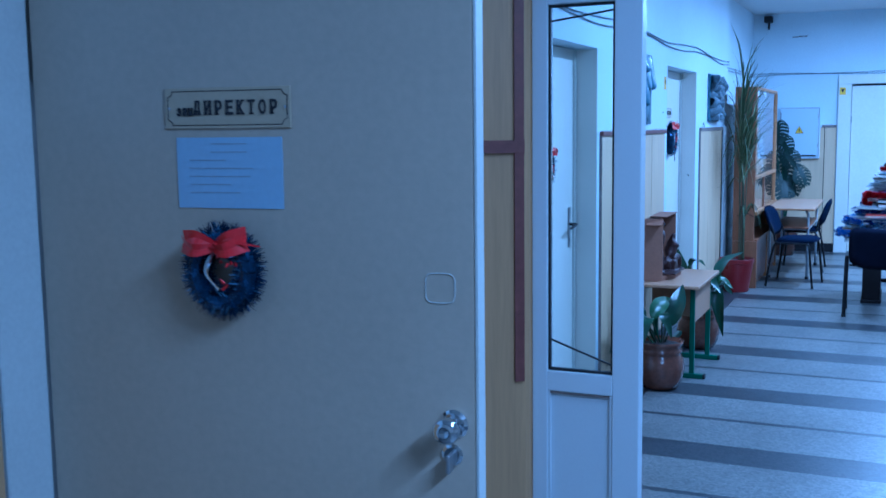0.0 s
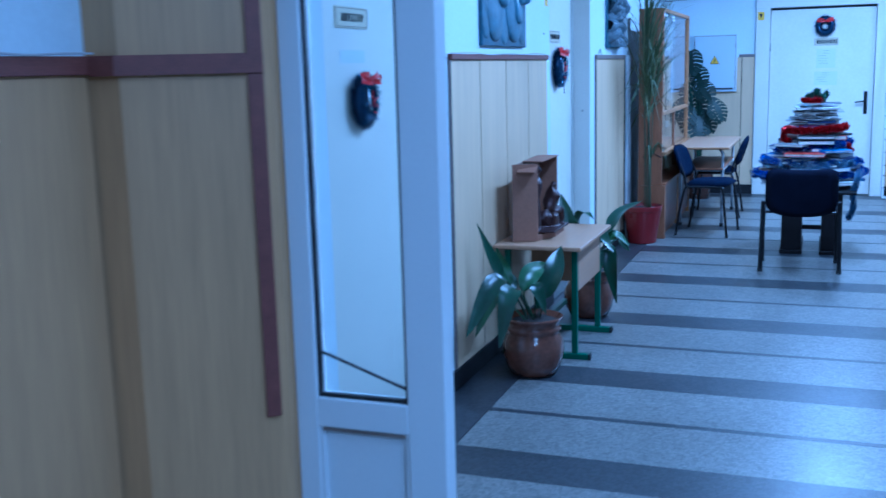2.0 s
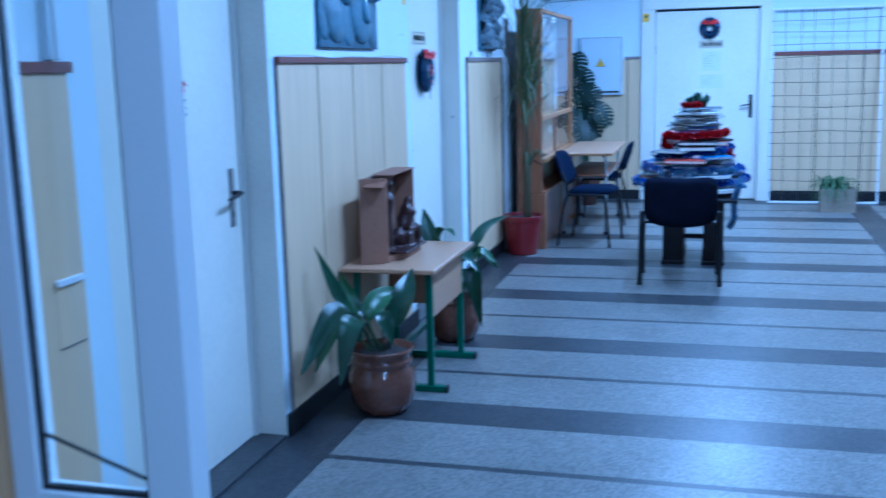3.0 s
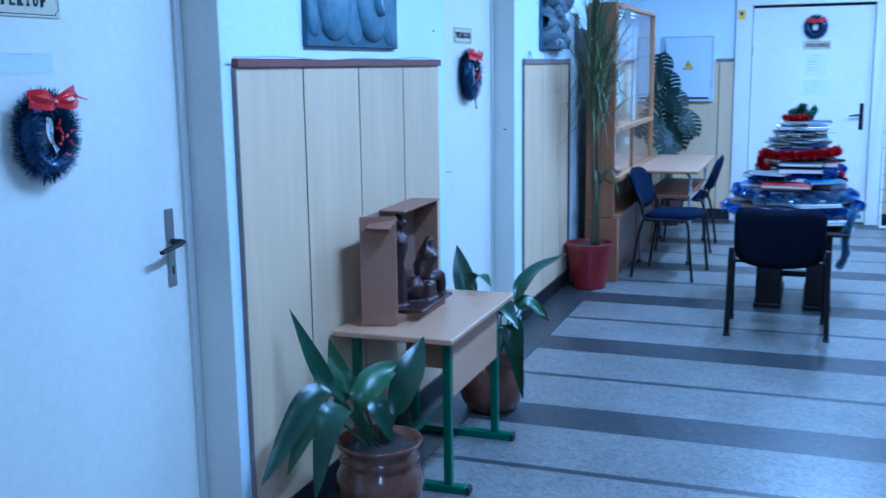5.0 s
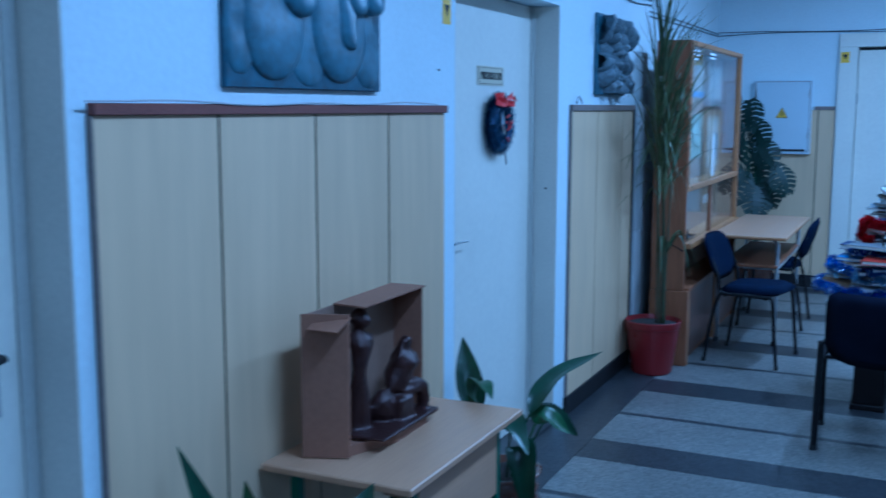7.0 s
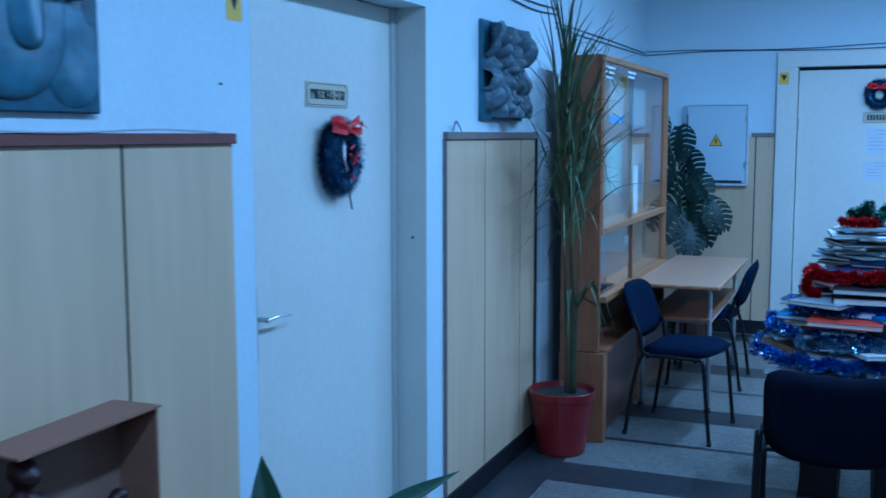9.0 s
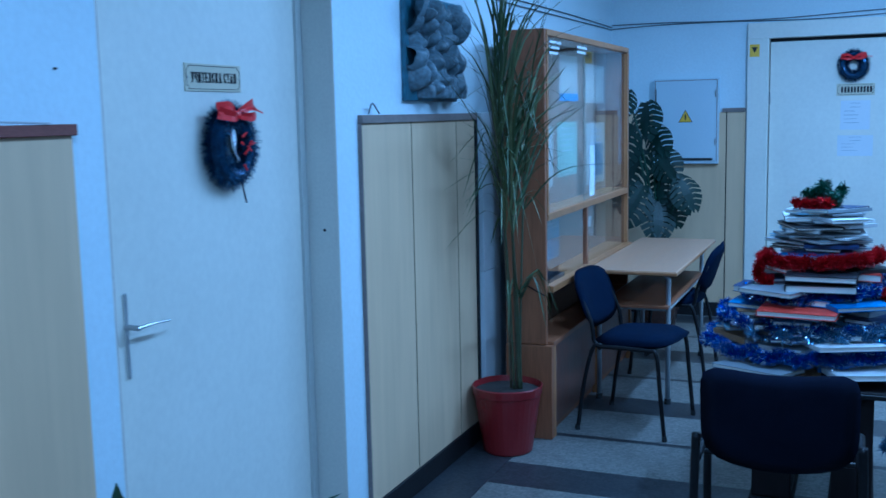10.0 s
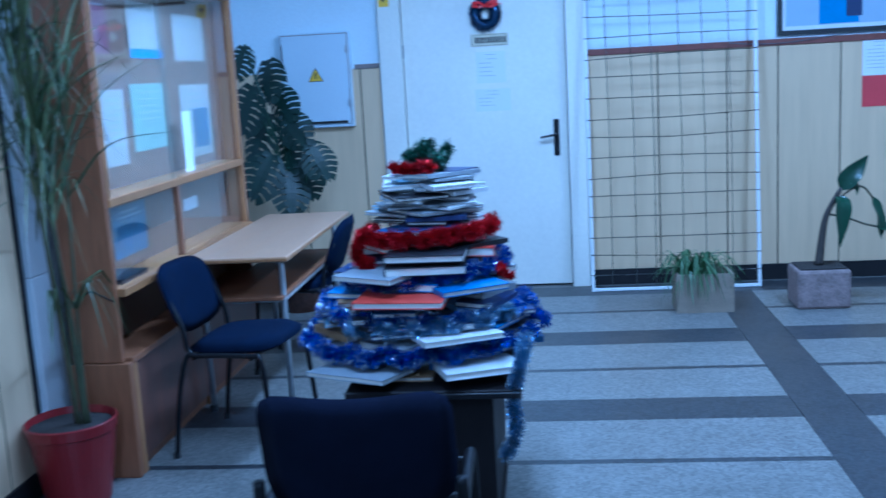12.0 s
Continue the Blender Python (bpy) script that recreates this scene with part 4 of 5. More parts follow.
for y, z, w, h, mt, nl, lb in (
        (10.50, 1.36, 0.235, 0.32, DIMPAPER, 7, "white printed sheet pinned inside the cabinet"), (10.90, 1.39, 0.40, 0.30, PAPERDIM, 5, "pale green printed sheet pinned inside the cabinet"),
        (11.53, 1.34, 0.44, 0.37, DIMPAPER, 6, "white printed sheet with a picture inside the cabinet"), (10.93, 1.78, 0.37, 0.25, DIMPAPER, 3, "white card with a blue foot inside the cabinet"),
        (10.43, 1.80, 0.20, 0.26, PURPLECARD, 2, "red and purple printed card inside the cabinet"), (11.52, 1.76, 0.44, 0.23, DIMPAPER, 2, "white printed card inside the cabinet"),
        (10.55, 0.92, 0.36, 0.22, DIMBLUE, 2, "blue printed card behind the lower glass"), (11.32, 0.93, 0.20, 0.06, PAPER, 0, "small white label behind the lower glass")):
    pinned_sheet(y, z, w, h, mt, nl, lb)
# rows of white bars near the top of the glass
for y0, n in ((10.12, 3), (10.62, 2)):
    for i in range(n):
        part("glass_bar", bm_box(CX1 - 0.0075, CX1 - 0.0068, y0, y0 + 0.20 - 0.03 * i, 1.925 - i * 0.026, 1.937 - i * 0.026), PAPER, cb, "white bar on the glass")
bc = thing("blue_strip", (CX0 + 0.063, 10.93, 1.675), "bright blue strip along the foot of a card", "paper", turn=90)
part("sheet", bm_box(-0.185, 0.185, -0.0015, 0, -0.02, 0.02), BLUECARD, bc)
# White strip added in place of the bright reflection on the cabinet glass.
wc = thing("reflection_strip", (-1.06, 11.17, 1.108), "tall narrow white strip standing in for a bright reflection on the glass", "card", turn=90)
part("sheet", bm_box(-0.055, 0.055, -0.004, 0.0, 0.0, 0.29), PAPER, wc)
pictured = thing("picture_card", (CX0 + 0.0632, 11.56, 1.30), "dark printed picture on a white sheet", "picture", turn=90)
part("sheet", bm_box(-0.08, 0.14, -0.0015, 0, -0.10, 0.10), DIMBLUE, pictured)
bf = thing("folder", (-1.08, 10.25, 0.758), "dark folder lying on the cabinet shelf", "folder")
part("cover", bm_box(-0.08, 0.08, -0.13, 0.13, 0, 0.02, 0.002), COVERS[1], bf)

# electric box, stickers, signs, papers
el = thing("electric_box", (-0.865, YF, 1.183), "pale grey-blue steel electrical cabinet on the wall", "electric box")
part("body", bm_box(-0.245, 0.245, -0.06, 0, 0, 0.645, 0.004), ELEC, el)
part("door", bm_box(-0.228, 0.228, -0.068, -0.061, 0.022, 0.628, 0.003), ELEC, el)
part("bottom_gap", bm_box(-0.20, 0.205, -0.0695, -0.0685, 0.026, 0.044), GASKET, el)
# Dark seams and edge strip paint the shade in the door's gaps.
for x0, x1, z0, z1 in ((-0.232, 0.232, 0.6285, 0.6335), (-0.2335, -0.2285, 0.022, 0.628), (0.2285, 0.2335, 0.022, 0.628)):
    part("shaded_seam", bm_box(x0, x1, -0.0622, -0.0602, z0, z1), GREYTRIM, el)
part("edge_shadow_strip", bm_box(-0.2265, -0.2205, -0.0695, -0.0685, 0.40, 0.57), GASKET, el, "dark strip painted as shade on the door edge")
for z in (0.14, 0.5):
    part("hinge", bm_box(0.218, 0.226, -0.074, -0.069, z, z + 0.05), DULLMETAL, el)
part("lock", bm_cyl((-0.20, -0.068, 0.33), (-0.20, -0.076, 0.33), 0.010), DULLMETAL, el)
rim = bmesh.new()
rim.faces.new([rim.verts.new(p) for p in ((-0.053, -0.0689, 0.315), (0.053, -0.0689, 0.315), (0.0, -0.0689, 0.410))])
part("warning_border", rim, INK, el)
tri = bmesh.new()
tri.faces.new([tri.verts.new(p) for p in ((-0.045, -0.0695, 0.32), (0.045, -0.0695, 0.32), (0.0, -0.0695, 0.40))])
part("warning_triangle", tri, YELLOW, el, "yellow warning triangle")
part("warning_mark", bm_box(-0.006, 0.006, -0.0705, -0.0697, 0.335, 0.375), INK, el)


nail = thing("nail", (XP, 7.213, 1.717), "small dark nail in the white wall", "nail")
part("head", bm_cyl((0.0, 0, 0), (0.006, 0, 0), 0.0032, n=8), GASKET, nail)


def sticker(at, turn, label):
    st = thing("sticker", at, label, "sticker", "yellow stickers", turn)
    part("sheet", bm_box(-0.035, 0.035, -0.0015, 0, -0.045, 0.045), YELLOW, st)
    b = bmesh.new()
    b.faces.new([b.verts.new(p) for p in ((-0.022, -0.002, 0.025), (0.022, -0.002, 0.025), (0.0, -0.002, -0.02))])
    part("mark", b, INK, st)


sticker((XP, 7.285, 1.93), 90, "yellow warning sticker on the white wall")
sticker((-0.37, YF - 0.045, 2.015), 0, "yellow warning sticker on the white frame")
sign_plate((XL, 4.765, 1.728), 90, 0.30, 0.083, ("ДИРЕКТОР",), "cream plate with the director's title on the office door")
sign_plate((XL, 8.02, 1.72), 90, 0.29, 0.083, ("УЧИТЕЛСКА СТАЯ",), "cream plate naming the staff room on the door")
sign_plate((0.328, YF + 0.02, 1.713), 0, 0.256, 0.085, "", "cream plate with dark lettering on the end door")
dm = open_door.matrix_world
sp_at = dm @ Vector((0.402, -0.001, 1.667))
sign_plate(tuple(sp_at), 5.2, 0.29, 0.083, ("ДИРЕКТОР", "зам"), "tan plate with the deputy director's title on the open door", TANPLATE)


def notice(at, turn, w, h, material, lines, label, seed):
    r = random.Random(seed)
    no = thing("notice", at, label, "notice", "paper notices", turn)
    part("sheet", bm_box(-w / 2, w / 2, -0.0012, 0, -h / 2, h / 2), material, no)
    for i in range(lines):
        ww, z = w * (0.34 if i < 2 else r.uniform(0.3, 0.66)), h * 0.40 - i * h * 0.8 / lines
        x = -ww / 2 if i < 2 else -w * 0.38
        part("text_line", bm_box(x, x + ww, -0.002, -0.0014, z, z + min(0.003, h * 0.016)), GREYINK, no)


notice(tuple(dm @ Vector((0.402, -0.001, 1.535))), 5.2, 0.245, 0.145, PAPERBLUE, 7, "pale blue printed notice taped to the open door", 1)
notice((XL, 4.765, 1.578), 90, 0.225, 0.05, PAPERFAINT, 1, "pale blue strip of paper taped to the office door", 2)
notice((0.33, YF + 0.02, 1.53), 0, 0.20, 0.21, PAPER, 6, "white printed notice taped to the end door", 3)
notice((0.335, YF + 0.02, 1.31), 0, 0.24, 0.15, PAPER, 5, "white printed notice taped to the end door", 4)
notice((2.86, YF - 0.018, 1.46), 0, 0.21, 0.235, PAPER, 8, "white printed notice on the panelled wall", 5)
notice((2.86, YF - 0.018, 1.24), 0, 0.21, 0.20, REDCARD, 0, "red sheet on the panelled wall", 6)

po = thing("framed_poster", (2.78, YF, 1.89), "black framed poster with a blue picture above the dado rail", "poster")
part("frame", bm_join(bm_box(-0.565, 0.565, -0.025, 0, -0.26, -0.232), bm_box(-0.565, 0.565, -0.025, 0, 0.232, 0.26), bm_box(-0.565, -0.535, -0.025, 0, -0.232, 0.232), bm_box(0.535, 0.565, -0.025, 0, -0.232, 0.232)), GASKET, po)
part("mount", bm_box(-0.535, 0.535, -0.010, 0, -0.232, 0.232), PAPER, po)
part("picture", bm_box(-0.51, 0.51, -0.0125, -0.0105, -0.205, 0.232), PAPERBLUE, po, "pale blue picture")
part("picture_shape", bm_box(-0.30, -0.05, -0.0142, -0.013, -0.20, -0.02, 0.0), BLUECARD, po)
part("picture_shape", bm_box(-0.13, -0.03, -0.0158, -0.0146, -0.16, 0.2), COVERS[0], po)


# ---- reliefs on the wall ----
def relief(at, turn, w, h, seed, label, broken=False):
    """A cast plaque with swelling rounded forms."""
    r = random.Random(seed)
    rl = thing("wall_relief", at, label, "relief", "plaster reliefs", turn)
    part("ground_slab", bm_box(-w / 2, w / 2, -0.02, 0, -h / 2, h / 2, 0.004), RELIEFBLUE if not broken else PLASTERCAST, rl)
    if not broken:
        # hanging lobes: middle, lower lip, half width, length, depth
        lobes = ((-0.190, -0.212, 0.150, 0.36, 0.026), (0.150, -0.212, 0.155, 0.36, 0.030), (-0.070, -0.035, 0.100, 0.22, 0.046), (-0.040, 0.050, 0.125, 0.17, 0.070),
                 (0.180, -0.112, 0.055, 0.26, 0.046), (0.230, -0.010, 0.075, 0.22, 0.048), (0.318, 0.000, 0.082, 0.22, 0.060), (-0.295, 0.160, 0.120, 0.07, 0.060),
                 (0.140, 0.110, 0.100, 0.12, 0.066), (-0.200, 0.130, 0.100, 0.10, 0.055), (0.320, -0.226, 0.080, 0.24, 0.012), (-0.340, -0.20, 0.060, 0.36, 0.012), (-0.02, -0.226, 0.09, 0.20, 0.012))
        for cx, lip, hw, ln, deep in lobes:
            bm, rows = bmesh.new(), []
            for j in range(19):
                q = (j / 18) ** 1.7
                z = q * ln
                wide = hw * math.sqrt(max(0.0004, 1 - (1 - min(1, z / hw)) ** 2))
                d = deep * math.sqrt(max(0.0, 1 - (1 - min(1, z / (0.5 * hw))) ** 2)) * (1 - 0.72 * q)
                row = []
                for i in range(17):
                    u = math.sin(math.pi * (i / 16 - 0.5))
                    y = d * (1 - u * u) ** 0.42
                    dent = 0.004 * noise.noise(Vector((cx * 9 + u, z * 12, seed)))
                    row.append(bm.verts.new((max(-w / 2, min(w / 2, cx + u * wide)), -0.017 - y - dent * (1 - u * u), min(h / 2, lip + z - 0.30 * y * (1 - q)))))
                rows.append(row)
            for p, q in zip(rows, rows[1:]):
                for i in range(16):
                    bm.faces.new((p[i], p[i + 1], q[i + 1], q[i]))
            part("lobe", bm, PLASTERCAST, rl, "blue-grey glazed hanging lobe", smooth=True)
        return
    n = 120
    blobs = [(r.uniform(-w * 0.45, w * 0.45), r.uniform(-h * 0.45, h * 0.45), r.uniform(0.02, 0.05), r.uniform(0.03, 0.085), r.uniform(0.03, 0.085)) for _ in range(56)]
    bm = bmesh.new()
    grid = []
    for i in range(n + 1):
        row = []
        for k in range(n + 1):
            x, z = -w / 2 + 0.012 + (w - 0.024) * i / n, -h / 2 + 0.012 + (h - 0.024) * k / n
            y = 0.0
            for j, (bx, bz, br, bq, bh) in enumerate(blobs):
                d = math.hypot((x - bx) / br, (z - bz) / bq)
                if d < 1:
                    y = max(y, bh * (1 - d * d) ** 0.6 + 0.006 + 0.006 * (j % 4))
            y += 0.010 * noise.noise(Vector((x * 40, z * 22, seed)))
            row.append(bm.verts.new((x, -0.012 - y, z)))
        grid.append(row)
    for i in range(n):
        for k in range(n):
            bm.faces.new((grid[i][k], grid[i + 1][k], grid[i + 1][k + 1], grid[i][k + 1]))
    part("cast_form", bm, DARKCAST, rl, "blue-grey swelling cast forms", smooth=True)


relief((XP, 6.345, 1.865), 90, 0.80, 0.47, 5, "blue and grey cast relief plaque with rounded forms")
relief((XP, 9.38, 1.865), 90, 0.55, 0.43, 9, "blue-grey cast relief plaque beside the tall reed plant", True)


# ---- wreaths ----
def wreath(at, turn, rad, seed, label, ring=DARKTINSEL, tail=True, silver=True, bow=1.0, drop=0.0, inner=1.0):
    """A tinsel wreath hung on a door, facing local -y."""
    r = random.Random(seed)
    wr = thing("wreath", at, label, "wreath", "tinsel wreaths", turn)
    loop = [(rad * 0.86 * math.cos(a), -0.034, rad * 0.94 * math.sin(a)) for a in (2 * math.pi * i / 28 for i in range(29))]
    part("ring", bm_tube(loop[:-1] + [loop[0]], rad * 0.27, 8), ring, wr)
    foil = bm_tinsel(loop, rad * 0.62, 26000, r, 0.75, 0.0008)
    for v in foil.verts:
        v.co.y = max(-0.064, min(-0.004, -0.028 + (v.co.y + 0.034) * 0.7))
    part("tinsel", foil, ring, wr)
    if silver:
        # paler strips added as painted sparkle on the ring
        part("glint_foil", bm_tinsel(loop, rad * 0.55, 3200, r, 0.5, 0.0010), SILVERBLUE, wr)
    knot = part("bow_knot", bm_box(-rad * 0.15, rad * 0.15, -0.072, -0.045, rad * (0.84 - drop), rad * (1.10 - drop), 0.01, 2), RIBBON, wr, "red satin bow knot")
    for sx in (-1, 1):
        upper = bm_leaf([(0, -0.055, rad * (1.0 - drop)), (sx * rad * 0.5, -0.068, rad * (1.24 - drop)), (sx * rad * 1.02, -0.055, rad * ((1.16 if sx < 0 else 1.30) - drop))], rad * 0.20 * bow, (0, -1, 0.3), 0.3, lambda t: 0.4 + 0.6 * t, 10)
        lower = bm_leaf([(0, -0.062, rad * (0.96 - drop)), (sx * rad * 0.5, -0.082, rad * (0.92 - drop)), (sx * rad * 1.02, -0.058, rad * ((1.06 if sx < 0 else 1.14) - drop))], rad * 0.20 * bow, (0, -1, -0.2), 0.3, lambda t: 0.5 + 0.5 * t, 10)
        part("bow_loop", bm_join(upper, lower), RIBBON, knot)
    bm = bm_leaf([(0, -0.06, rad * (0.96 - drop)), (rad * 0.6, -0.075, rad * (1.15 - drop)), (rad * 1.5, -0.06, rad * (1.02 - drop))], rad * 0.07, (0, -1, 0.2), 0.2, lambda t: 1 - 0.7 * t, 10)
    part("bow_tail", bm, RIBBON, knot)
    if silver:
        part("inner_ribbon", bm_leaf([(-rad * 0.15, -0.05, rad * 0.55), (-rad * 0.30, -0.06, 0.0), (rad * 0.05, -0.055, -rad * 0.5)], rad * 0.16 * inner, (0, -1, 0), 0.2, lambda t: 0.7 + 0.3 * math.sin(6 * t), 8), SILVER, wr, "silver ribbon inside the ring")
        for i in range(9):
            a, q = r.uniform(-1.3, 1.2), rad * r.uniform(0.15, 0.8)
            o = Vector((q * math.cos(a), -0.055 - 0.008 * r.random(), q * math.sin(a)))
            part("ornament", bm_tube([o, o + Vector((r.uniform(-1, 1), -0.3, r.uniform(-1, 1))) * rad * 0.22], [rad * 0.05, rad * 0.025], 6), RIBBON, wr)
    if tail:
        part("twig", bm_tube([(rad * 0.2, -0.045, -rad * 0.9), (rad * 0.3, -0.05, -rad * 1.4), (rad * 0.45, -0.05, -rad * 1.85)], 0.003, 5), INK, wr)
    return wr


wreath((XL, 4.803, 1.405), 90, 0.080, 1, "dark tinsel wreath with a red bow on the office door", tail=False)
wreath((XL, 8.055, 1.51), 90, 0.098, 2, "dark tinsel wreath with red bow and twig on a door")
wreath((0.31, YF + 0.02, 1.885), 0, 0.082, 3, "small dark tinsel wreath with a red bow on the end door", DARKTINSEL, tail=False, silver=False, bow=0.8, drop=0.35)
wreath(tuple(dm @ Vector((0.395, 0, 1.336))), 5.2, 0.070, 4, "dark tinsel wreath with a broad red bow on the open door", tail=False, bow=1.35, drop=0.22, inner=0.5)


# ---- book tree ----
stand = thing("stand", (0.28, 9.86, 0), "dark wooden low stand carrying the stacked books", "stand")
part("top_board", bm_box(-0.27, 0.30, -0.43, 0.42, 0.485, 0.515, 0.004), DARKWOOD, stand)
part("edge_trim", bm_box(0.02, 0.302, -0.438, -0.431, 0.488, 0.508, 0.003), BLACKTUBE, stand, "black metal edge trim")
for sx in (-0.17, 0.13):
    part("side_board", bm_box(sx - 0.075, sx + 0.075, -0.36, 0.34, 0.03, 0.484, 0.004), DARKWOOD, stand)
    part("foot", bm_box(sx - 0.085, sx + 0.085, -0.38, 0.36, 0.0, 0.029, 0.003), DARKWOOD, stand)
for z in (0.15, 0.33):
    part("cross_bar", bm_box(-0.094, 0.054, -0.05, -0.02, z, z + 0.035, 0.003), DARKWOOD, stand)


def book_mesh(w, d, t):
    cover = bm_join(bm_box(-w / 2, w / 2, -d / 2, d / 2, 0, 0.0025), bm_box(-w / 2, w / 2, -d / 2, d / 2, t - 0.0025, t), bm_box(-w / 2, -w / 2 + 0.003, -d / 2, d / 2, 0.0025, t - 0.0025))
    pages = bm_box(-w / 2 + 0.004, w / 2 - 0.004, -d / 2 + 0.004, d / 2 - 0.004, 0.0027, t - 0.0027)
    return cover, pages


BX, BY = 0.28, 9.90
r = random.Random(21)
PROFILE = ((0.515, 0.34), (0.58, 0.37), (0.66, 0.36), (0.73, 0.31), (0.80, 0.26), (0.88, 0.21), (0.95, 0.20), (1.02, 0.17), (1.10, 0.17), (1.17, 0.14))


def stack_radius(z):
    for (z0, r0), (z1, r1) in zip(PROFILE, PROFILE[1:]):
        if z <= z1:
            return r0 + (r1 - r0) * max(0, z - z0) / (z1 - z0)
    return PROFILE[-1][1]


def stack_x(z):
    return 0.215 + (z - 0.52) * 0.11


z = 0.516
while z < 1.165:
    R = stack_radius(z)
    t = r.choice((0.014, 0.018, 0.022, 0.028)) if z < 0.98 else r.choice((0.008, 0.011, 0.014))
    n = 6 if R > 0.33 else 5 if R > 0.26 else 4 if R > 0.205 else 3
    spin = r.uniform(0, 6.3)
    for i in range(n):
        a = spin + 2 * math.pi * i / n + r.uniform(-0.2, 0.2)
        w, d = r.choice(((0.15, 0.22), (0.17, 0.24), (0.20, 0.28), (0.145, 0.205)))
        if n <= 4:
            w, d = w * 0.95, d * 0.95
        rad = max(0.03, R - w * 0.55) + (r.uniform(-0.035, 0.055) if z < 0.92 else r.uniform(-0.02, 0.025))
        tt = t * r.uniform(0.85, 1.1)
        bk = thing("book", (stack_x(z) + rad * math.cos(a), BY + rad * math.sin(a) * 0.95, z + i * 0.0016), "book", "book", "books stacked as a tree")
        bk.matrix_world = bk.matrix_world @ pose(0, 0, 0, 0, 0, math.degrees(a) + r.choice((0, 90, 180)) + r.uniform(-28, 28)) @ pose(0, 0, 0, r.uniform(-2.5, 2.5), r.uniform(-2.5, 2.5), 0)
        top = z > 0.99
        cm = r.choice((3, 5, 3, 7, 1, 3, 0, 5)) if top else r.choice((0, 1, 0, 4, 2, 6, 3, 5, 7, 1))
        tagged(bk, ("white and grey magazine" if top and cm > 1 else ("dark blue", "black", "red", "white", "blue", "grey", "tan", "pale blue")[cm] + " covered book") + " in the stacked book tree")
        cover, pages = book_mesh(w, d, tt)
        part("cover", cover, COVERS[cm], bk)
        part("page_block", pages, PAGES, bk)
    z += t + 0.004


# large books that stick out of the stack, with their own colours: x, y, z, size, thickness, turn, cover
for x, y, z, w, d, t, turn, cm in ((0.37, 9.56, 0.655, 0.27, 0.19, 0.018, 24, 3), (0.05, 9.53, 0.548, 0.30, 0.20, 0.016, -24, 5), (0.44, 9.53, 0.552, 0.26, 0.19, 0.022, 20, 3), (0.20, 9.60, 0.775, 0.30, 0.22, 0.022, -6, 2),
                                   (0.27, 9.69, 0.862, 0.27, 0.20, 0.030, 3, 1), (0.275, 9.69, 0.905, 0.27, 0.20, 0.024, -2, 1), (0.40, 9.66, 0.80, 0.24, 0.18, 0.018, 30, 4), (0.10, 9.66, 0.845, 0.24, 0.17, 0.018, -28, 5)):
    bk = thing("book", (x, y, z), ("dark blue", "black", "red", "white", "blue", "grey")[cm] + " covered large book sticking out of the book tree", "book", "books stacked as a tree", turn)
    bk.matrix_world = bk.matrix_world @ pose(0, 0, 0, -3 if z < 0.7 else 1.5, 0, 0)
    cover, pages = book_mesh(w, d, t)
    part("cover", cover, COVERS[cm], bk)
    part("page_block", pages, PAGES, bk)


def garland(name_label, path, radius, material, density, seed, extra=None):
    g = thing("tinsel_garland", tuple(path[0]), name_label, "garland", "tinsel garlands")
    o = Vector(path[0])
    local = [Vector(p) - o for p in path]
    rr = random.Random(seed)
    part("cord", bm_tube(local, 0.003, 5), material, g)
    part("foil", bm_tinsel(local, radius * 0.9, density * 2.2, rr, 0.55, 0.0014), material, g)
    if extra:
        # silver strips added to paint glints into the foil
        part("glint_foil", bm_tinsel(local, radius * 0.98, density * 0.55, rr, 0.4, 0.0013), extra, g)


def ring_path(z0, z1, rad, a0, a1, n=26, wave=0.012):
    return [(stack_x(z0) + (rad + 0.02 * math.sin(i * 1.3)) * math.cos(a), BY + (rad + 0.02 * math.sin(i * 1.7)) * math.sin(a), z0 + (z1 - z0) * i / n + wave * math.sin(i * 1.9))
            for i, a in enumerate(a0 + (a1 - a0) * i / n for i in range(n + 1))]


garland("blue tinsel garland round the foot of the book tree", ring_path(0.60, 0.63, 0.415, -3.5, 0.5, 40), 0.042, BLUETINSEL, 3600, 1, SILVER)
garland("silver-blue tinsel garland round the book tree", ring_path(0.72, 0.70, 0.36, -3.4, 0.4, 40), 0.040, BLUETINSEL, 3400, 2, SILVER)
garland("pale silver-blue tinsel across the book tree", ring_path(0.685, 0.715, 0.38, -2.2, -0.6, 20), 0.038, SILVERBLUE, 3000, 3, SILVER)
garland("blue tinsel garland round the middle of the book tree", ring_path(0.80, 0.87, 0.275, -3.3, 0.2, 34), 0.036, BLUETINSEL, 3400, 4, SILVER)
garland("red tinsel garland round the upper books", ring_path(0.955, 0.985, 0.228, -3.6, 0.1, 34, 0.008), 0.040, REDTINSEL, 5600, 5)
garland("red tinsel loop hanging down beside the upper books", smooth_curve([(0.075, 9.75, 0.985), (0.035, 9.735, 0.955), (0.020, 9.74, 0.915), (0.045, 9.73, 0.885), (0.085, 9.73, 0.880)], 5), 0.036, REDTINSEL, 5200, 15)
garland("short red tinsel tucked among the books", ring_path(0.85, 0.79, 0.29, -0.55, -0.1, 8), 0.022, REDTINSEL, 3000, 6)
garland("red tinsel on top of the book tree", [(BX - 0.13 + 0.03 * i, BY - 0.10 + 0.01 * math.sin(i), 1.195 + 0.012 * math.sin(i * 2)) for i in range(6)], 0.036, REDTINSEL, 4600, 7)
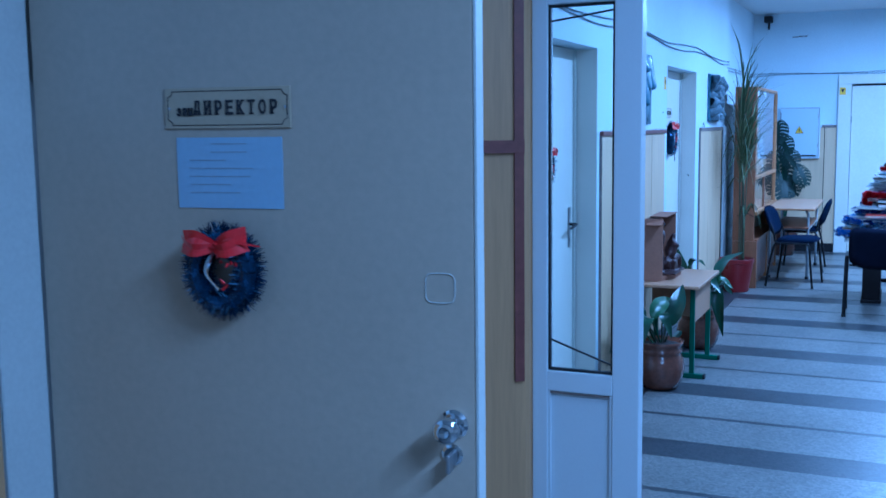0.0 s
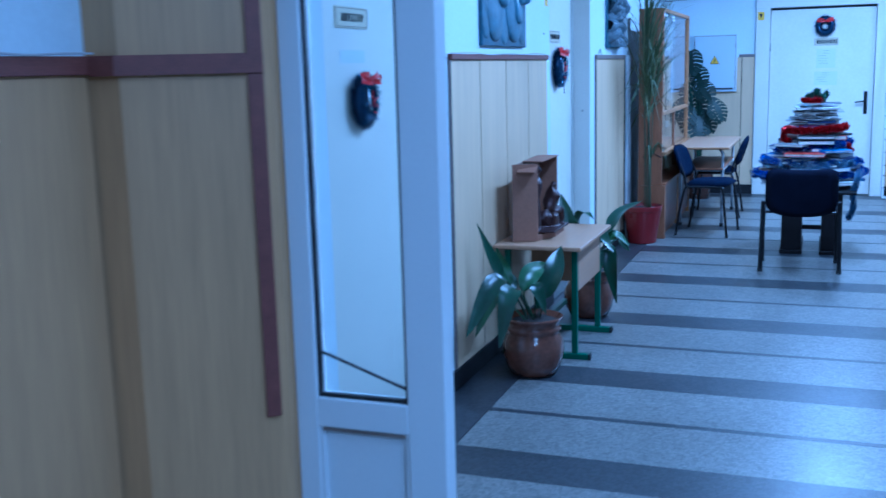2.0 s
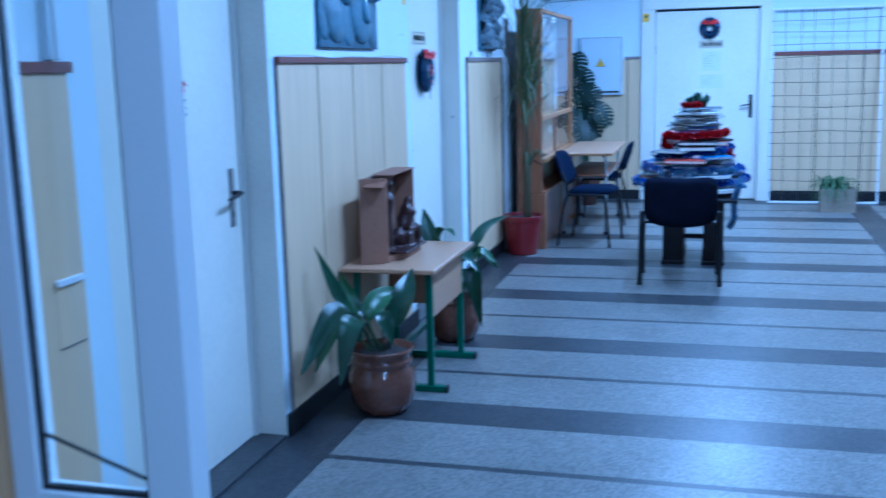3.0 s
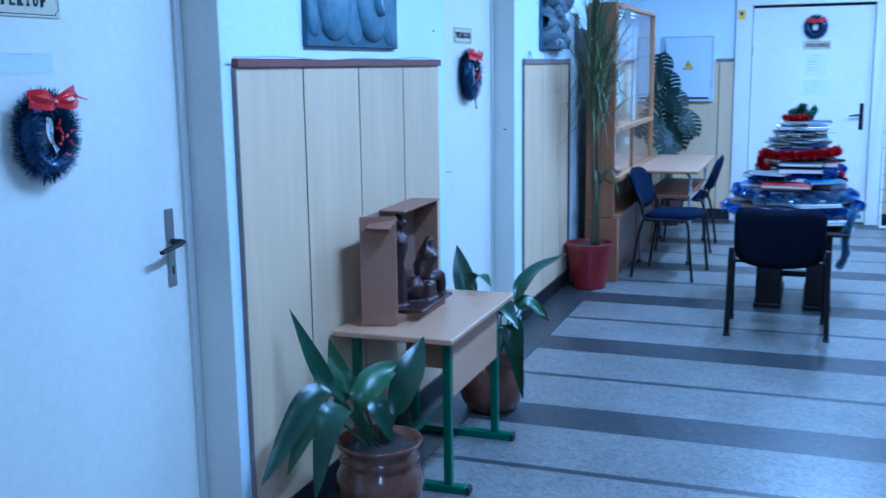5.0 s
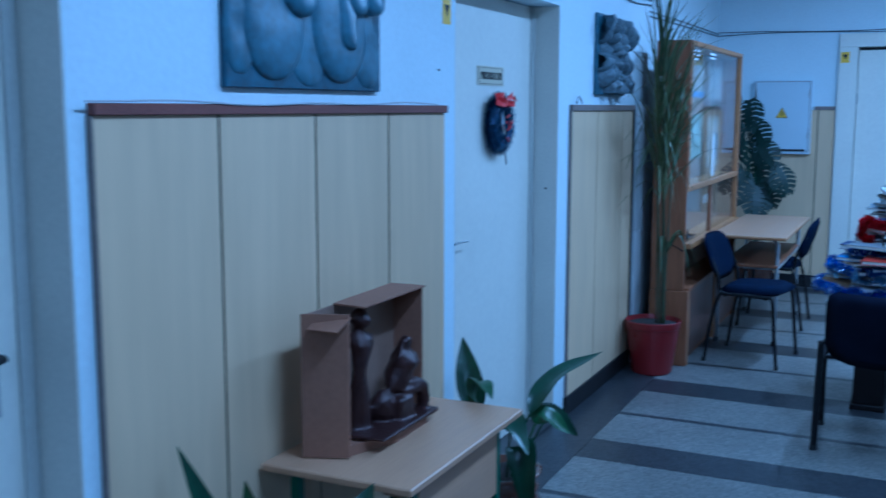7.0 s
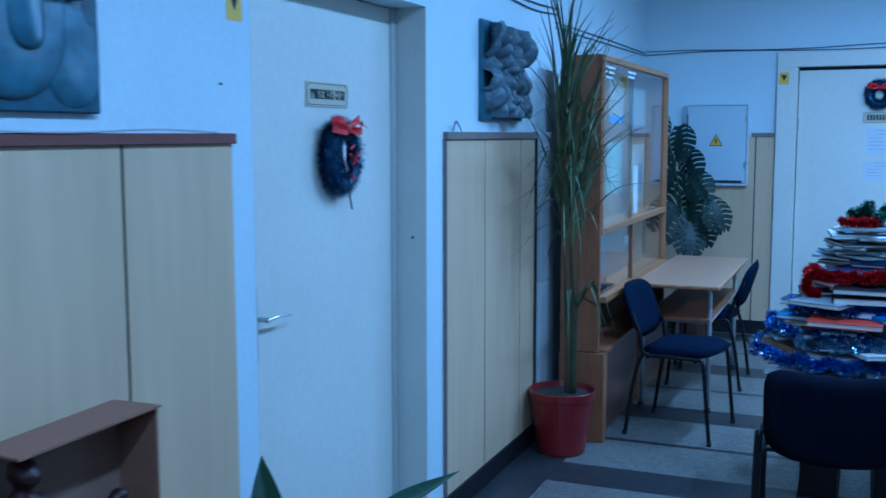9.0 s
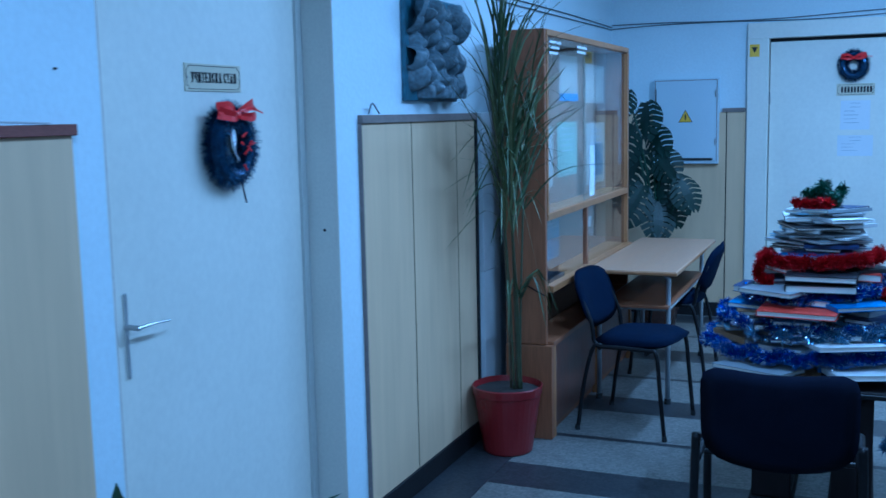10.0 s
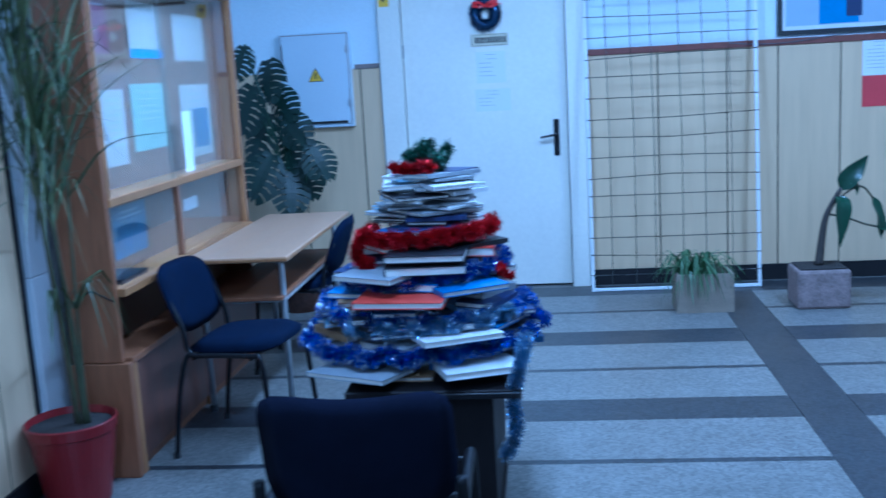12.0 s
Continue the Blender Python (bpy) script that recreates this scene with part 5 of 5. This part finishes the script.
garland("blue tinsel end hanging beside the book tree", smooth_curve([(0.60, 9.62, 0.64), (0.585, 9.48, 0.60), (0.555, 9.44, 0.48), (0.56, 9.42, 0.38), (0.525, 9.41, 0.30)], 5), 0.036, SILVERBLUE, 3600, 8, SILVER)
tp = thing("green_topper", (BX, BY, 1.18), "bushy dark green tinsel topper on the book tree", "topper")
rr = random.Random(8)
for i in range(7):
    a = i * 0.9
    q = (0.11 * math.cos(a) * (0.5 + 0.5 * (i % 2)), 0.07 * math.sin(a), 0.06 + 0.02 * (i % 3))
    part("sprig", bm_tinsel([(0.02 * math.cos(a), 0.02 * math.sin(a), 0.0), q], 0.034, 4200, rr), GREENTINSEL, tp)


# ---- plants ----
def pot_soil(parent, r, z):
    b = bm_lathe([(r, 0), (r, 0.01), (r * 0.5, 0.016), (0.005, 0.018)], 20)
    for v in b.verts:
        v.co.z += 0.006 * noise.noise(v.co * 60) + z
    part("soil", b, SOIL, parent)


def bm_broad_leaf(pts, width, seed):
    """A glossy lance-shaped blade with a sunk midrib, raised wavy sides and a turned tip."""
    rl = random.Random(seed)
    twist, ph = rl.uniform(-1.0, 1.0), rl.uniform(0, 6)
    bm, rows, n = bmesh.new(), [], len(pts)
    for i, p in enumerate(pts):
        t = i / (n - 1)
        d = (pts[min(i + 1, n - 1)] - pts[max(i - 1, 0)]).normalized()
        up = Matrix.Rotation(twist * t, 3, d) @ Vector((0.15, -0.55, 1))
        side = d.cross(up).normalized()
        nor = side.cross(d)
        w = width * max(0.03, math.sin(math.pi * min(1, 0.04 + 0.96 * t ** 0.85)) ** 0.85)
        row = []
        for u in (-1, -0.55, 0, 0.55, 1):
            lift = 0.50 * abs(u) - 0.20 * u * u + 0.17 * abs(u) * math.sin(8 * t + ph + 1.5 * u)
            row.append(bm.verts.new(p + side * w * u + nor * w * lift))
        rows.append(row)
    for a, b in zip(rows, rows[1:]):
        for k in range(4):
            bm.faces.new((a[k], a[k + 1], b[k + 1], b[k]))
    return bm


def broad_leaf_plant(at, leaves, label):
    """Broad-leaved plant in a brown glazed jar; each leaf: points from the soil to the tip, in the room's metres, and its half width."""
    pl = thing("potted_plant", at, label, "plant", "potted plants")
    part("pot", bm_lathe([(0.095, 0), (0.115, 0.01), (0.140, 0.06), (0.155, 0.13), (0.150, 0.19), (0.132, 0.225), (0.128, 0.235), (0.142, 0.25), (0.134, 0.262), (0.128, 0.275), (0.145, 0.30), (0.150, 0.315), (0.138, 0.316), (0.130, 0.295)], 36), CERAMIC, pl, "brown glazed ceramic jar", smooth=True).scale = (1, 1, 0.94)
    pot_soil(pl, 0.128, 0.266)
    o = Vector(at)
    for i, (pts, w) in enumerate(leaves):
        q = smooth_curve([Vector(p) - o for p in pts], 8)
        k = len(q) * 3 // 8
        tone = LEAFMID if i % 3 == 1 else LEAF
        st = part("leaf_stalk", bm_tube(q[:k + 1], 0.0045, 6), tone, pl)
        part("leaf", bm_broad_leaf(q[k:], w * 0.94, i + int(at[1] * 10)), tone, st, smooth=True)
    return pl


broad_leaf_plant((-1.015, 5.85, 0), (
    (((-1.04, 5.83, 0.29), (-1.10, 5.78, 0.43), (-1.15, 5.71, 0.54), (-1.24, 5.66, 0.785)), 0.036),
    (((-1.05, 5.86, 0.29), (-1.13, 5.87, 0.43), (-1.17, 5.875, 0.51), (-1.21, 5.88, 0.63)), 0.038),
    (((-1.03, 5.80, 0.29), (-1.09, 5.67, 0.50), (-1.14, 5.57, 0.49), (-1.21, 5.385, 0.29)), 0.052),
    (((-1.00, 5.80, 0.29), (-1.03, 5.67, 0.45), (-1.05, 5.56, 0.455), (-1.08, 5.49, 0.22)), 0.052),
    (((-1.01, 5.84, 0.29), (-1.03, 5.74, 0.43), (-1.01, 5.80, 0.52), (-0.98, 5.96, 0.545)), 0.052),
    (((-1.00, 5.84, 0.29), (-0.98, 5.76, 0.47), (-0.955, 5.72, 0.45), (-0.92, 5.74, 0.335)), 0.038),
    (((-0.98, 5.85, 0.29), (-0.95, 5.83, 0.38), (-0.925, 5.90, 0.50), (-0.910, 6.02, 0.625)), 0.060),
    (((-1.04, 5.82, 0.27), (-1.12, 5.73, 0.40), (-1.17, 5.68, 0.42), (-1.23, 5.58, 0.24)), 0.045),
    (((-1.03, 5.88, 0.27), (-1.12, 5.93, 0.40), (-1.17, 5.94, 0.44), (-1.22, 5.92, 0.36)), 0.042),
    (((-1.00, 5.88, 0.27), (-1.00, 5.98, 0.40), (-1.01, 6.01, 0.43), (-1.05, 6.02, 0.40)), 0.040)),
    "broad-leaved green plant in a brown glazed jar by the skirting")
broad_leaf_plant((-1.00, 7.10, 0), (
    (((-1.05, 7.12, 0.29), (-1.11, 7.15, 0.45), (-1.15, 7.17, 0.57), (-1.20, 7.21, 0.735)), 0.055),
    (((-1.03, 7.05, 0.29), (-1.04, 6.96, 0.50), (-1.00, 6.90, 0.66), (-0.90, 6.78, 0.645)), 0.042),
    (((-0.95, 7.10, 0.29), (-0.89, 7.08, 0.50), (-0.84, 7.20, 0.62), (-0.74, 7.48, 0.67)), 0.046),
    (((-0.94, 7.05, 0.29), (-0.88, 6.97, 0.42), (-0.85, 6.93, 0.42), (-0.787, 6.875, 0.135)), 0.055),
    (((-0.93, 7.10, 0.29), (-0.88, 7.12, 0.46), (-0.85, 7.14, 0.50), (-0.77, 7.19, 0.43)), 0.05),
    (((-0.95, 7.04, 0.29), (-0.92, 6.99, 0.46), (-0.90, 6.96, 0.52), (-0.81, 6.88, 0.44)), 0.045),
    (((-0.95, 7.15, 0.29), (-0.90, 7.25, 0.42), (-0.88, 7.30, 0.46), (-0.80, 7.38, 0.36)), 0.045),
    (((-1.05, 7.0, 0.29), (-1.1, 6.9, 0.42), (-1.12, 6.86, 0.45), (-1.15, 6.8, 0.36)), 0.045)),
    "broad-leaved green plant in a brown jar beside the desk")

# tall reed plant in the red pot
rp = thing("tall_reed_plant", (-1.115, 9.80, 0), "tall reed-like plant with long drooping blades in a red plastic pot", "plant")
part("pot", bm_lathe([(0.112, 0), (0.118, 0.008), (0.159, 0.278), (0.164, 0.281), (0.168, 0.318), (0.162, 0.322), (0.154, 0.29)], 36), REDPOT, rp, "red plastic pot", smooth=False)
pot_soil(rp, 0.152, 0.285)
rr = random.Random(12)
tips = []
for i in range(6):
    a, q = rr.uniform(0, 6.28), rr.uniform(0.0, 0.032)
    b0 = Vector((0.04 + q * math.cos(a), q * math.sin(a), 0.28))
    lean = Vector((rr.uniform(-0.05, 0.04), rr.uniform(-0.25, 0.05), 0))
    pts = [b0, b0 + lean * 0.2 + Vector((0, 0, 0.45)), b0 + lean * 0.55 + Vector((0, 0, 0.95)), b0 + lean + Vector((0, 0, rr.uniform(1.25, 1.75)))]
    sp = smooth_curve(pts, 6)
    tips.append(sp)
    part("stalk", bm_tube(sp, [rr.uniform(0.0058, 0.0075) - 0.0035 * k / (len(sp) - 1) for k in range(len(sp))], 7), STALK if i % 3 else DRYSTALK, rp, smooth=True)
for i in range(165):
    sp = rr.choice(tips)
    k = rr.uniform(0.56, 1.0)
    o = sp[min(len(sp) - 1, int(k * (len(sp) - 1)))]
    a = rr.uniform(0, 2 * math.pi)
    out = Vector((math.cos(a) * 0.8, math.sin(a), 0))
    if rr.random() < 0.74:
        out *= rr.uniform(0.16, 0.62)
        up, drop = rr.uniform(0.28, 0.70), rr.uniform(-0.03, 0.10)
    else:
        out *= rr.uniform(0.22, 0.42)
        up, drop = rr.uniform(0.08, 0.24), rr.uniform(0.05, 0.35)
    out.y -= 0.06
    if o.x + out.x < -0.17:
        out.x *= -0.5
    bl = [o, o + out * 0.40 + Vector((0, 0, up * 0.62)), o + out + Vector((0, 0, up - drop))]
    # every third blade takes the painted-lit green
    part("blade", bm_leaf(bl, rr.uniform(0.004, 0.0085), (0.3, 0.2, 1), 0.3, lambda t: (1 - t) ** 0.55 * min(1, 0.3 + 5 * t), 8), REED if i % 3 else REEDLIT, rp)
for i in range(10):
    sp = rr.choice(tips)
    o = sp[int(0.35 * (len(sp) - 1))]
    a = rr.uniform(-1.6, 1.6)
    bl = [o, o + Vector((0.12 * math.cos(a), 0.16 * math.sin(a), 0.12)), o + Vector((0.22 * math.cos(a), 0.28 * math.sin(a), -0.12))]
    part("blade", bm_leaf(bl, 0.006, (0, 0, 1), 0.2, lambda t: (1 - t) ** 0.5, 7), REED, rp)


def split_leaf(size, seed):
    """A heart-shaped leaf with deep slits, in the xz plane, stalk end at the origin, hanging down."""
    rr2 = random.Random(seed)
    bm = bmesh.new()
    for sx in (-1, 1):
        n = 7
        prev = None
        for i in range(n):
            t0, t1 = i / n, (i + 0.80) / n
            row = []
            for t in (t0, t1):
                z = 0.12 - t * 1.05
                half = 0.48 * math.sin(math.pi * min(1.0, 0.16 + t * 0.82)) ** 0.7
                root = bm.verts.new((0, -0.02 * math.sin(math.pi * t), z * size * 0.92))
                midp = bm.verts.new((sx * half * 0.5 * size, -0.04 * size, (z + 0.03) * size))
                tip = bm.verts.new((sx * half * size, 0.02 * size, (z - 0.06 - rr2.uniform(0, 0.04)) * size))
                row.append((root, midp, tip))
            bm.faces.new((row[0][0], row[0][1], row[1][1], row[1][0]))
            bm.faces.new((row[0][1], row[0][2], row[1][2], row[1][1]))
    bm2 = bm_leaf([(0, -0.004, 0.12 * size), (0, -0.02, -0.4 * size), (0, -0.004, -0.95 * size)], 0.13 * size, (0, -1, 0), 0.05)
    return bm_join(bm, bm2)


mo = thing("split_leaf_plant", (-0.98, 12.85, 0), "large dark split-leaved plant in the hall corner", "plant")
part("pot", bm_lathe([(0.12, 0), (0.17, 0.28), (0.18, 0.30), (0.165, 0.30)], 28), CERAMIC, mo, smooth=True)
pot_soil(mo, 0.165, 0.285)
rr = random.Random(31)
for i, (x, z, sz, rot) in enumerate(((-0.22, 1.72, 0.22, 10), (-0.10, 1.62, 0.30, -15), (-0.20, 1.46, 0.32, 20), (-0.05, 1.45, 0.26, -30), (0.0, 1.28, 0.26, -35), (-0.14, 1.27, 0.34, 15), (0.0, 1.17, 0.30, -10), (0.16, 1.08, 0.26, -20), (-0.12, 1.02, 0.32, 25), (0.07, 0.96, 0.26, -15), (0.0, 0.90, 0.28, 5))):
    y = rr.uniform(-0.12, 0.06)
    st = part("leaf_stalk", bm_tube(smooth_curve([(0, 0, 0.29), (x * 0.3, y * 0.3, z * 0.6), (x, y + 0.03, z + 0.04)], 5), 0.008, 6), LEAF, mo)
    lf = part("split_leaf", split_leaf(sz, i), DARKLEAF, st, smooth=False)
    lf.matrix_local = pose(x, y, z, rr.uniform(-25, 5), 0, rr.uniform(-35, 35)) @ pose(0, 0, 0, 0, rot, 0)

# planters by the end wall
pb = thing("planter_box", (1.605, 12.54, 0), "pale square planter with a grassy green spider plant", "planter")
part("box", bm_join(bm_box(-0.17, 0.17, -0.12, 0.12, 0, 0.03), bm_box(-0.17, 0.17, -0.12, -0.10, 0.03, 0.235), bm_box(-0.17, 0.17, 0.10, 0.12, 0.03, 0.235), bm_box(-0.17, -0.15, -0.10, 0.10, 0.03, 0.235), bm_box(0.15, 0.17, -0.10, 0.10, 0.03, 0.235)), WOODPOT, pb)
part("soil", bm_box(-0.15, 0.15, -0.10, 0.10, 0.03, 0.20), SOIL, pb)
rr = random.Random(41)
for i in range(110):
    a = rr.uniform(0, 6.28)
    ln = rr.uniform(0.14, 0.34)
    o = Vector((rr.uniform(-0.13, 0.03), rr.uniform(-0.07, 0.07), 0.20))
    d = Vector((math.cos(a), math.sin(a), 0)) * ln * 0.8
    part("blade", bm_leaf([o, o + d * 0.5 + Vector((0, 0, rr.uniform(0.06, 0.16))), o + d + Vector((0, 0, rr.uniform(-0.17, 0.08)))], 0.009, (0, 0, 1), 0.25, lambda t: (1 - t) ** 0.5, 7), LEAFPALE, pb)
pc = thing("potted_cane_plant", (2.30, 12.56, 0), "cane plant with drooping leaves in a rough square pot", "plant")
part("pot", bm_box(-0.155, 0.155, -0.14, 0.14, 0, 0.235, 0.018, 2), CONCRETE, pc, "rough mottled concrete pot")
part("soil", bm_box(-0.135, 0.135, -0.12, 0.12, 0.2352, 0.243), SOIL, pc)
part("stem", bm_tube(smooth_curve([(0, 0, 0.24), (0.015, 0, 0.40), (0.04, -0.01, 0.55), (0.12, -0.02, 0.71)], 6), [0.026 - 0.0007 * i for i in range(19)], 9), DARKSTALK, pc, smooth=True)
for i, (run, wide) in enumerate(((((0.12, -0.02, 0.70), (0.17, -0.04, 0.78), (0.26, -0.05, 0.90)), 0.058), (((0.11, -0.02, 0.66), (0.115, -0.06, 0.60), (0.10, -0.08, 0.36)), 0.056),
                                 (((0.13, -0.02, 0.70), (0.19, -0.03, 0.73), (0.20, -0.05, 0.66)), 0.035), (((0.30, -0.03, 0.645), (0.33, -0.05, 0.53), (0.34, -0.06, 0.40)), 0.045),
                                 (((0.32, -0.04, 0.47), (0.40, -0.05, 0.45), (0.47, -0.06, 0.34)), 0.04))):
    part("leaf", bm_broad_leaf(smooth_curve(run, 7), wide, i + 70), LEAF, pc, smooth=True)
for run in (((0.12, -0.02, 0.66), (0.20, -0.02, 0.71), (0.25, -0.03, 0.705), (0.30, -0.03, 0.64)), ((0.06, -0.01, 0.55), (0.15, -0.02, 0.53), (0.25, -0.03, 0.49), (0.33, -0.04, 0.47))):
    part("leaf_stalk", bm_tube(smooth_curve(run, 5), 0.007, 6), DRYSTALK, pc, smooth=True)

# ---- wire grid leaning on the end wall ----
wg = thing("wire_grid_panel", (0.956, 13.10, 0), "white steel frame with a wire grid leaning on the panelled wall", "grid panel")
GW, GH = 1.115, 2.07
lean = math.degrees(math.asin(0.16 / GH))
wg.matrix_world = pose(0.956, 13.10, 0.0, -lean, 0, 0)
for b in ((0, 0.022, 0, GH), (GW - 0.022, GW, 0, GH)):
    part("frame_bar", bm_box(b[0], b[1], -0.011, 0.011, b[2], b[3], 0.003), WHITEMETAL, wg)
for b in (0.0, GH - 0.022):
    part("frame_bar", bm_box(0.0225, GW - 0.0225, -0.011, 0.011, b + 0.0005, b + 0.022, 0.003), WHITEMETAL, wg)
for i in range(15):
    z = 0.11 + i * 0.131
    part("cross_wire", bm_tube([(0.0, -0.013, z + 0.01 * math.sin(i * 2.1)), (GW * 0.5, -0.018, z - 0.012 * math.sin(i)), (GW, -0.013, z + 0.012 * math.cos(i * 1.7))], 0.0029, 5), WIRE, wg)
for x in (0.14, 0.30, 0.43, 0.61, 0.76, 0.93):
    part("upright_wire", bm_tube([(x, -0.016, 0.02), (x + 0.008, -0.019, 1.0), (x - 0.005, -0.016, GH - 0.02)], 0.0027, 5), WIRE, wg)


# ---- cables ----
def cable(points, radius, label, steps=5, material=CABLE):
    c = thing("cable", tuple(points[0]), label, "cable", "wall cables")
    o = Vector(points[0])
    part("sheath", bm_tube([p - o for p in smooth_curve(points, steps)], radius, 6), material, c)


rr = random.Random(6)
for off in (0.0, 0.03):
    cable([(XP + 0.008, 3.6 + 0.62 * i, 2.22 + off + 0.02 * math.sin(i * 1.7 + off * 30)) for i in range(11)] + [(XP + 0.008, 10.2, 2.215 + off), (XP + 0.007, 10.262, 2.215 + off), (-1.36, 10.265, 2.215 + off), (-1.438, 10.3, 2.21 + off), (-1.442, 10.6, 2.2 + off), (-1.442, 12.0, 2.21 + off), (-1.442, 13.3, 2.22 + off * 0.6)], 0.0038, "thin dark cable along the white wall")
    cable([(-1.442 + 0.424 * i, YF - 0.008, 2.225 + off * 0.6 + 0.012 * math.sin(i * 1.3 + off * 40) + 0.012 * i * 0.3) for i in range(11)], 0.0038, "thin dark cable along the end wall")
cable([(XW + 0.0145, 5.46 + 0.1 * i, 1.592 + 0.006 * math.sin(i * 0.75) * math.sin(i * 0.31)) for i in range(18)], 0.0028, "pale cable lying on the dado rail", 3, PALECABLE)
cable([(XN + 0.018, 2.66 + 0.11 * i, 1.577 + 0.003 * math.sin(i * 2.2)) for i in range(5)], 0.003, "pale cable lying on the dado rail", 3, PALECABLE)
cable([(-0.98, YF - 0.01, 2.70), (-0.9, YF - 0.012, 2.705), (-0.80, YF - 0.01, 2.71)], 0.006, "short dark cable end on the end wall")
cable([(1.9 + 0.16 * i, YF - 0.03, 1.60 - 0.02 * math.sin(i * 0.9)) for i in range(7)], 0.003, "thin dark cable under the dado rail")
cable([(XW + 0.012, 8.76, 1.602), (XW + 0.014, 8.79, 1.64), (XW + 0.012, 8.85, 1.602)], 0.003, "loose cable loop on the dado rail")

sm2 = thing("wall_device", (-1.27, YF, 2.93), "small dark device high on the end wall", "device")
part("body", bm_box(-0.05, 0.05, -0.12, 0, -0.04, 0.04, 0.008), GASKET, sm2)
part("bracket", bm_box(-0.012, 0.012, -0.02, 0, -0.12, -0.041), GASKET, sm2)

# unseen light fittings with glowing diffusers, added above the view
for lx, ly, watts in LAMPS + [(1.6, 0.25, 62)]:
    cl = thing("ceiling_light", (lx, ly, 2.90), "unseen white fluorescent light fitting, added above the view", "ceiling light", "ceiling lights")
    part("body", bm_box(-0.08, 0.08, -0.64, 0.64, 0.03, 0.10, 0.006), WHITEMETAL, cl)
    part("diffuser", bm_box(-0.065, 0.065, -0.61, 0.61, 0.0, 0.028, 0.005), DIFFUSER, cl)

# ---- floor pieces ----
def slab(name, x0, x1, y0, y1, material, label=""):
    return part(name, bm_box(x0, x1, y0, y1, -0.005, 0.0), material, floor, label)


E = 0.0015
XB0, XB1, XB2 = -1.06, 1.73, 1.98
slab("border_band", -2.6, XB0 - E, YB, YF + 0.1, DARKSTONE, "dark terrazzo border band")
slab("border_band", XB1 + E, XB2 - E, YB, YF + 0.1, DARKSTONE)
for x0, x1 in ((XB0 + E, XB1 - E), (XB2 + E, XR)):
    for k in range(-5, 8):
        y = LINE0 + PITCH * k
        if y > YF - 0.7:
            slab("cross_band", x0, x1, y - 0.46, YF + 0.1, DARKSTONE)
            continue
        slab("strip", x0, x1, y - 0.020, y + 0.020, DARKSTONE)
        slab("terrazzo_slab", x0, x1, y + 0.020 + E, y + 0.465 - E, LIGHTSTONE)
        slab("cross_band", x0, x1, y + 0.465, y + 0.745, DARKSTONE)
        slab("terrazzo_slab", x0, x1, y + 0.745 + E, y + PITCH - 0.020 - E, LIGHTSTONE)
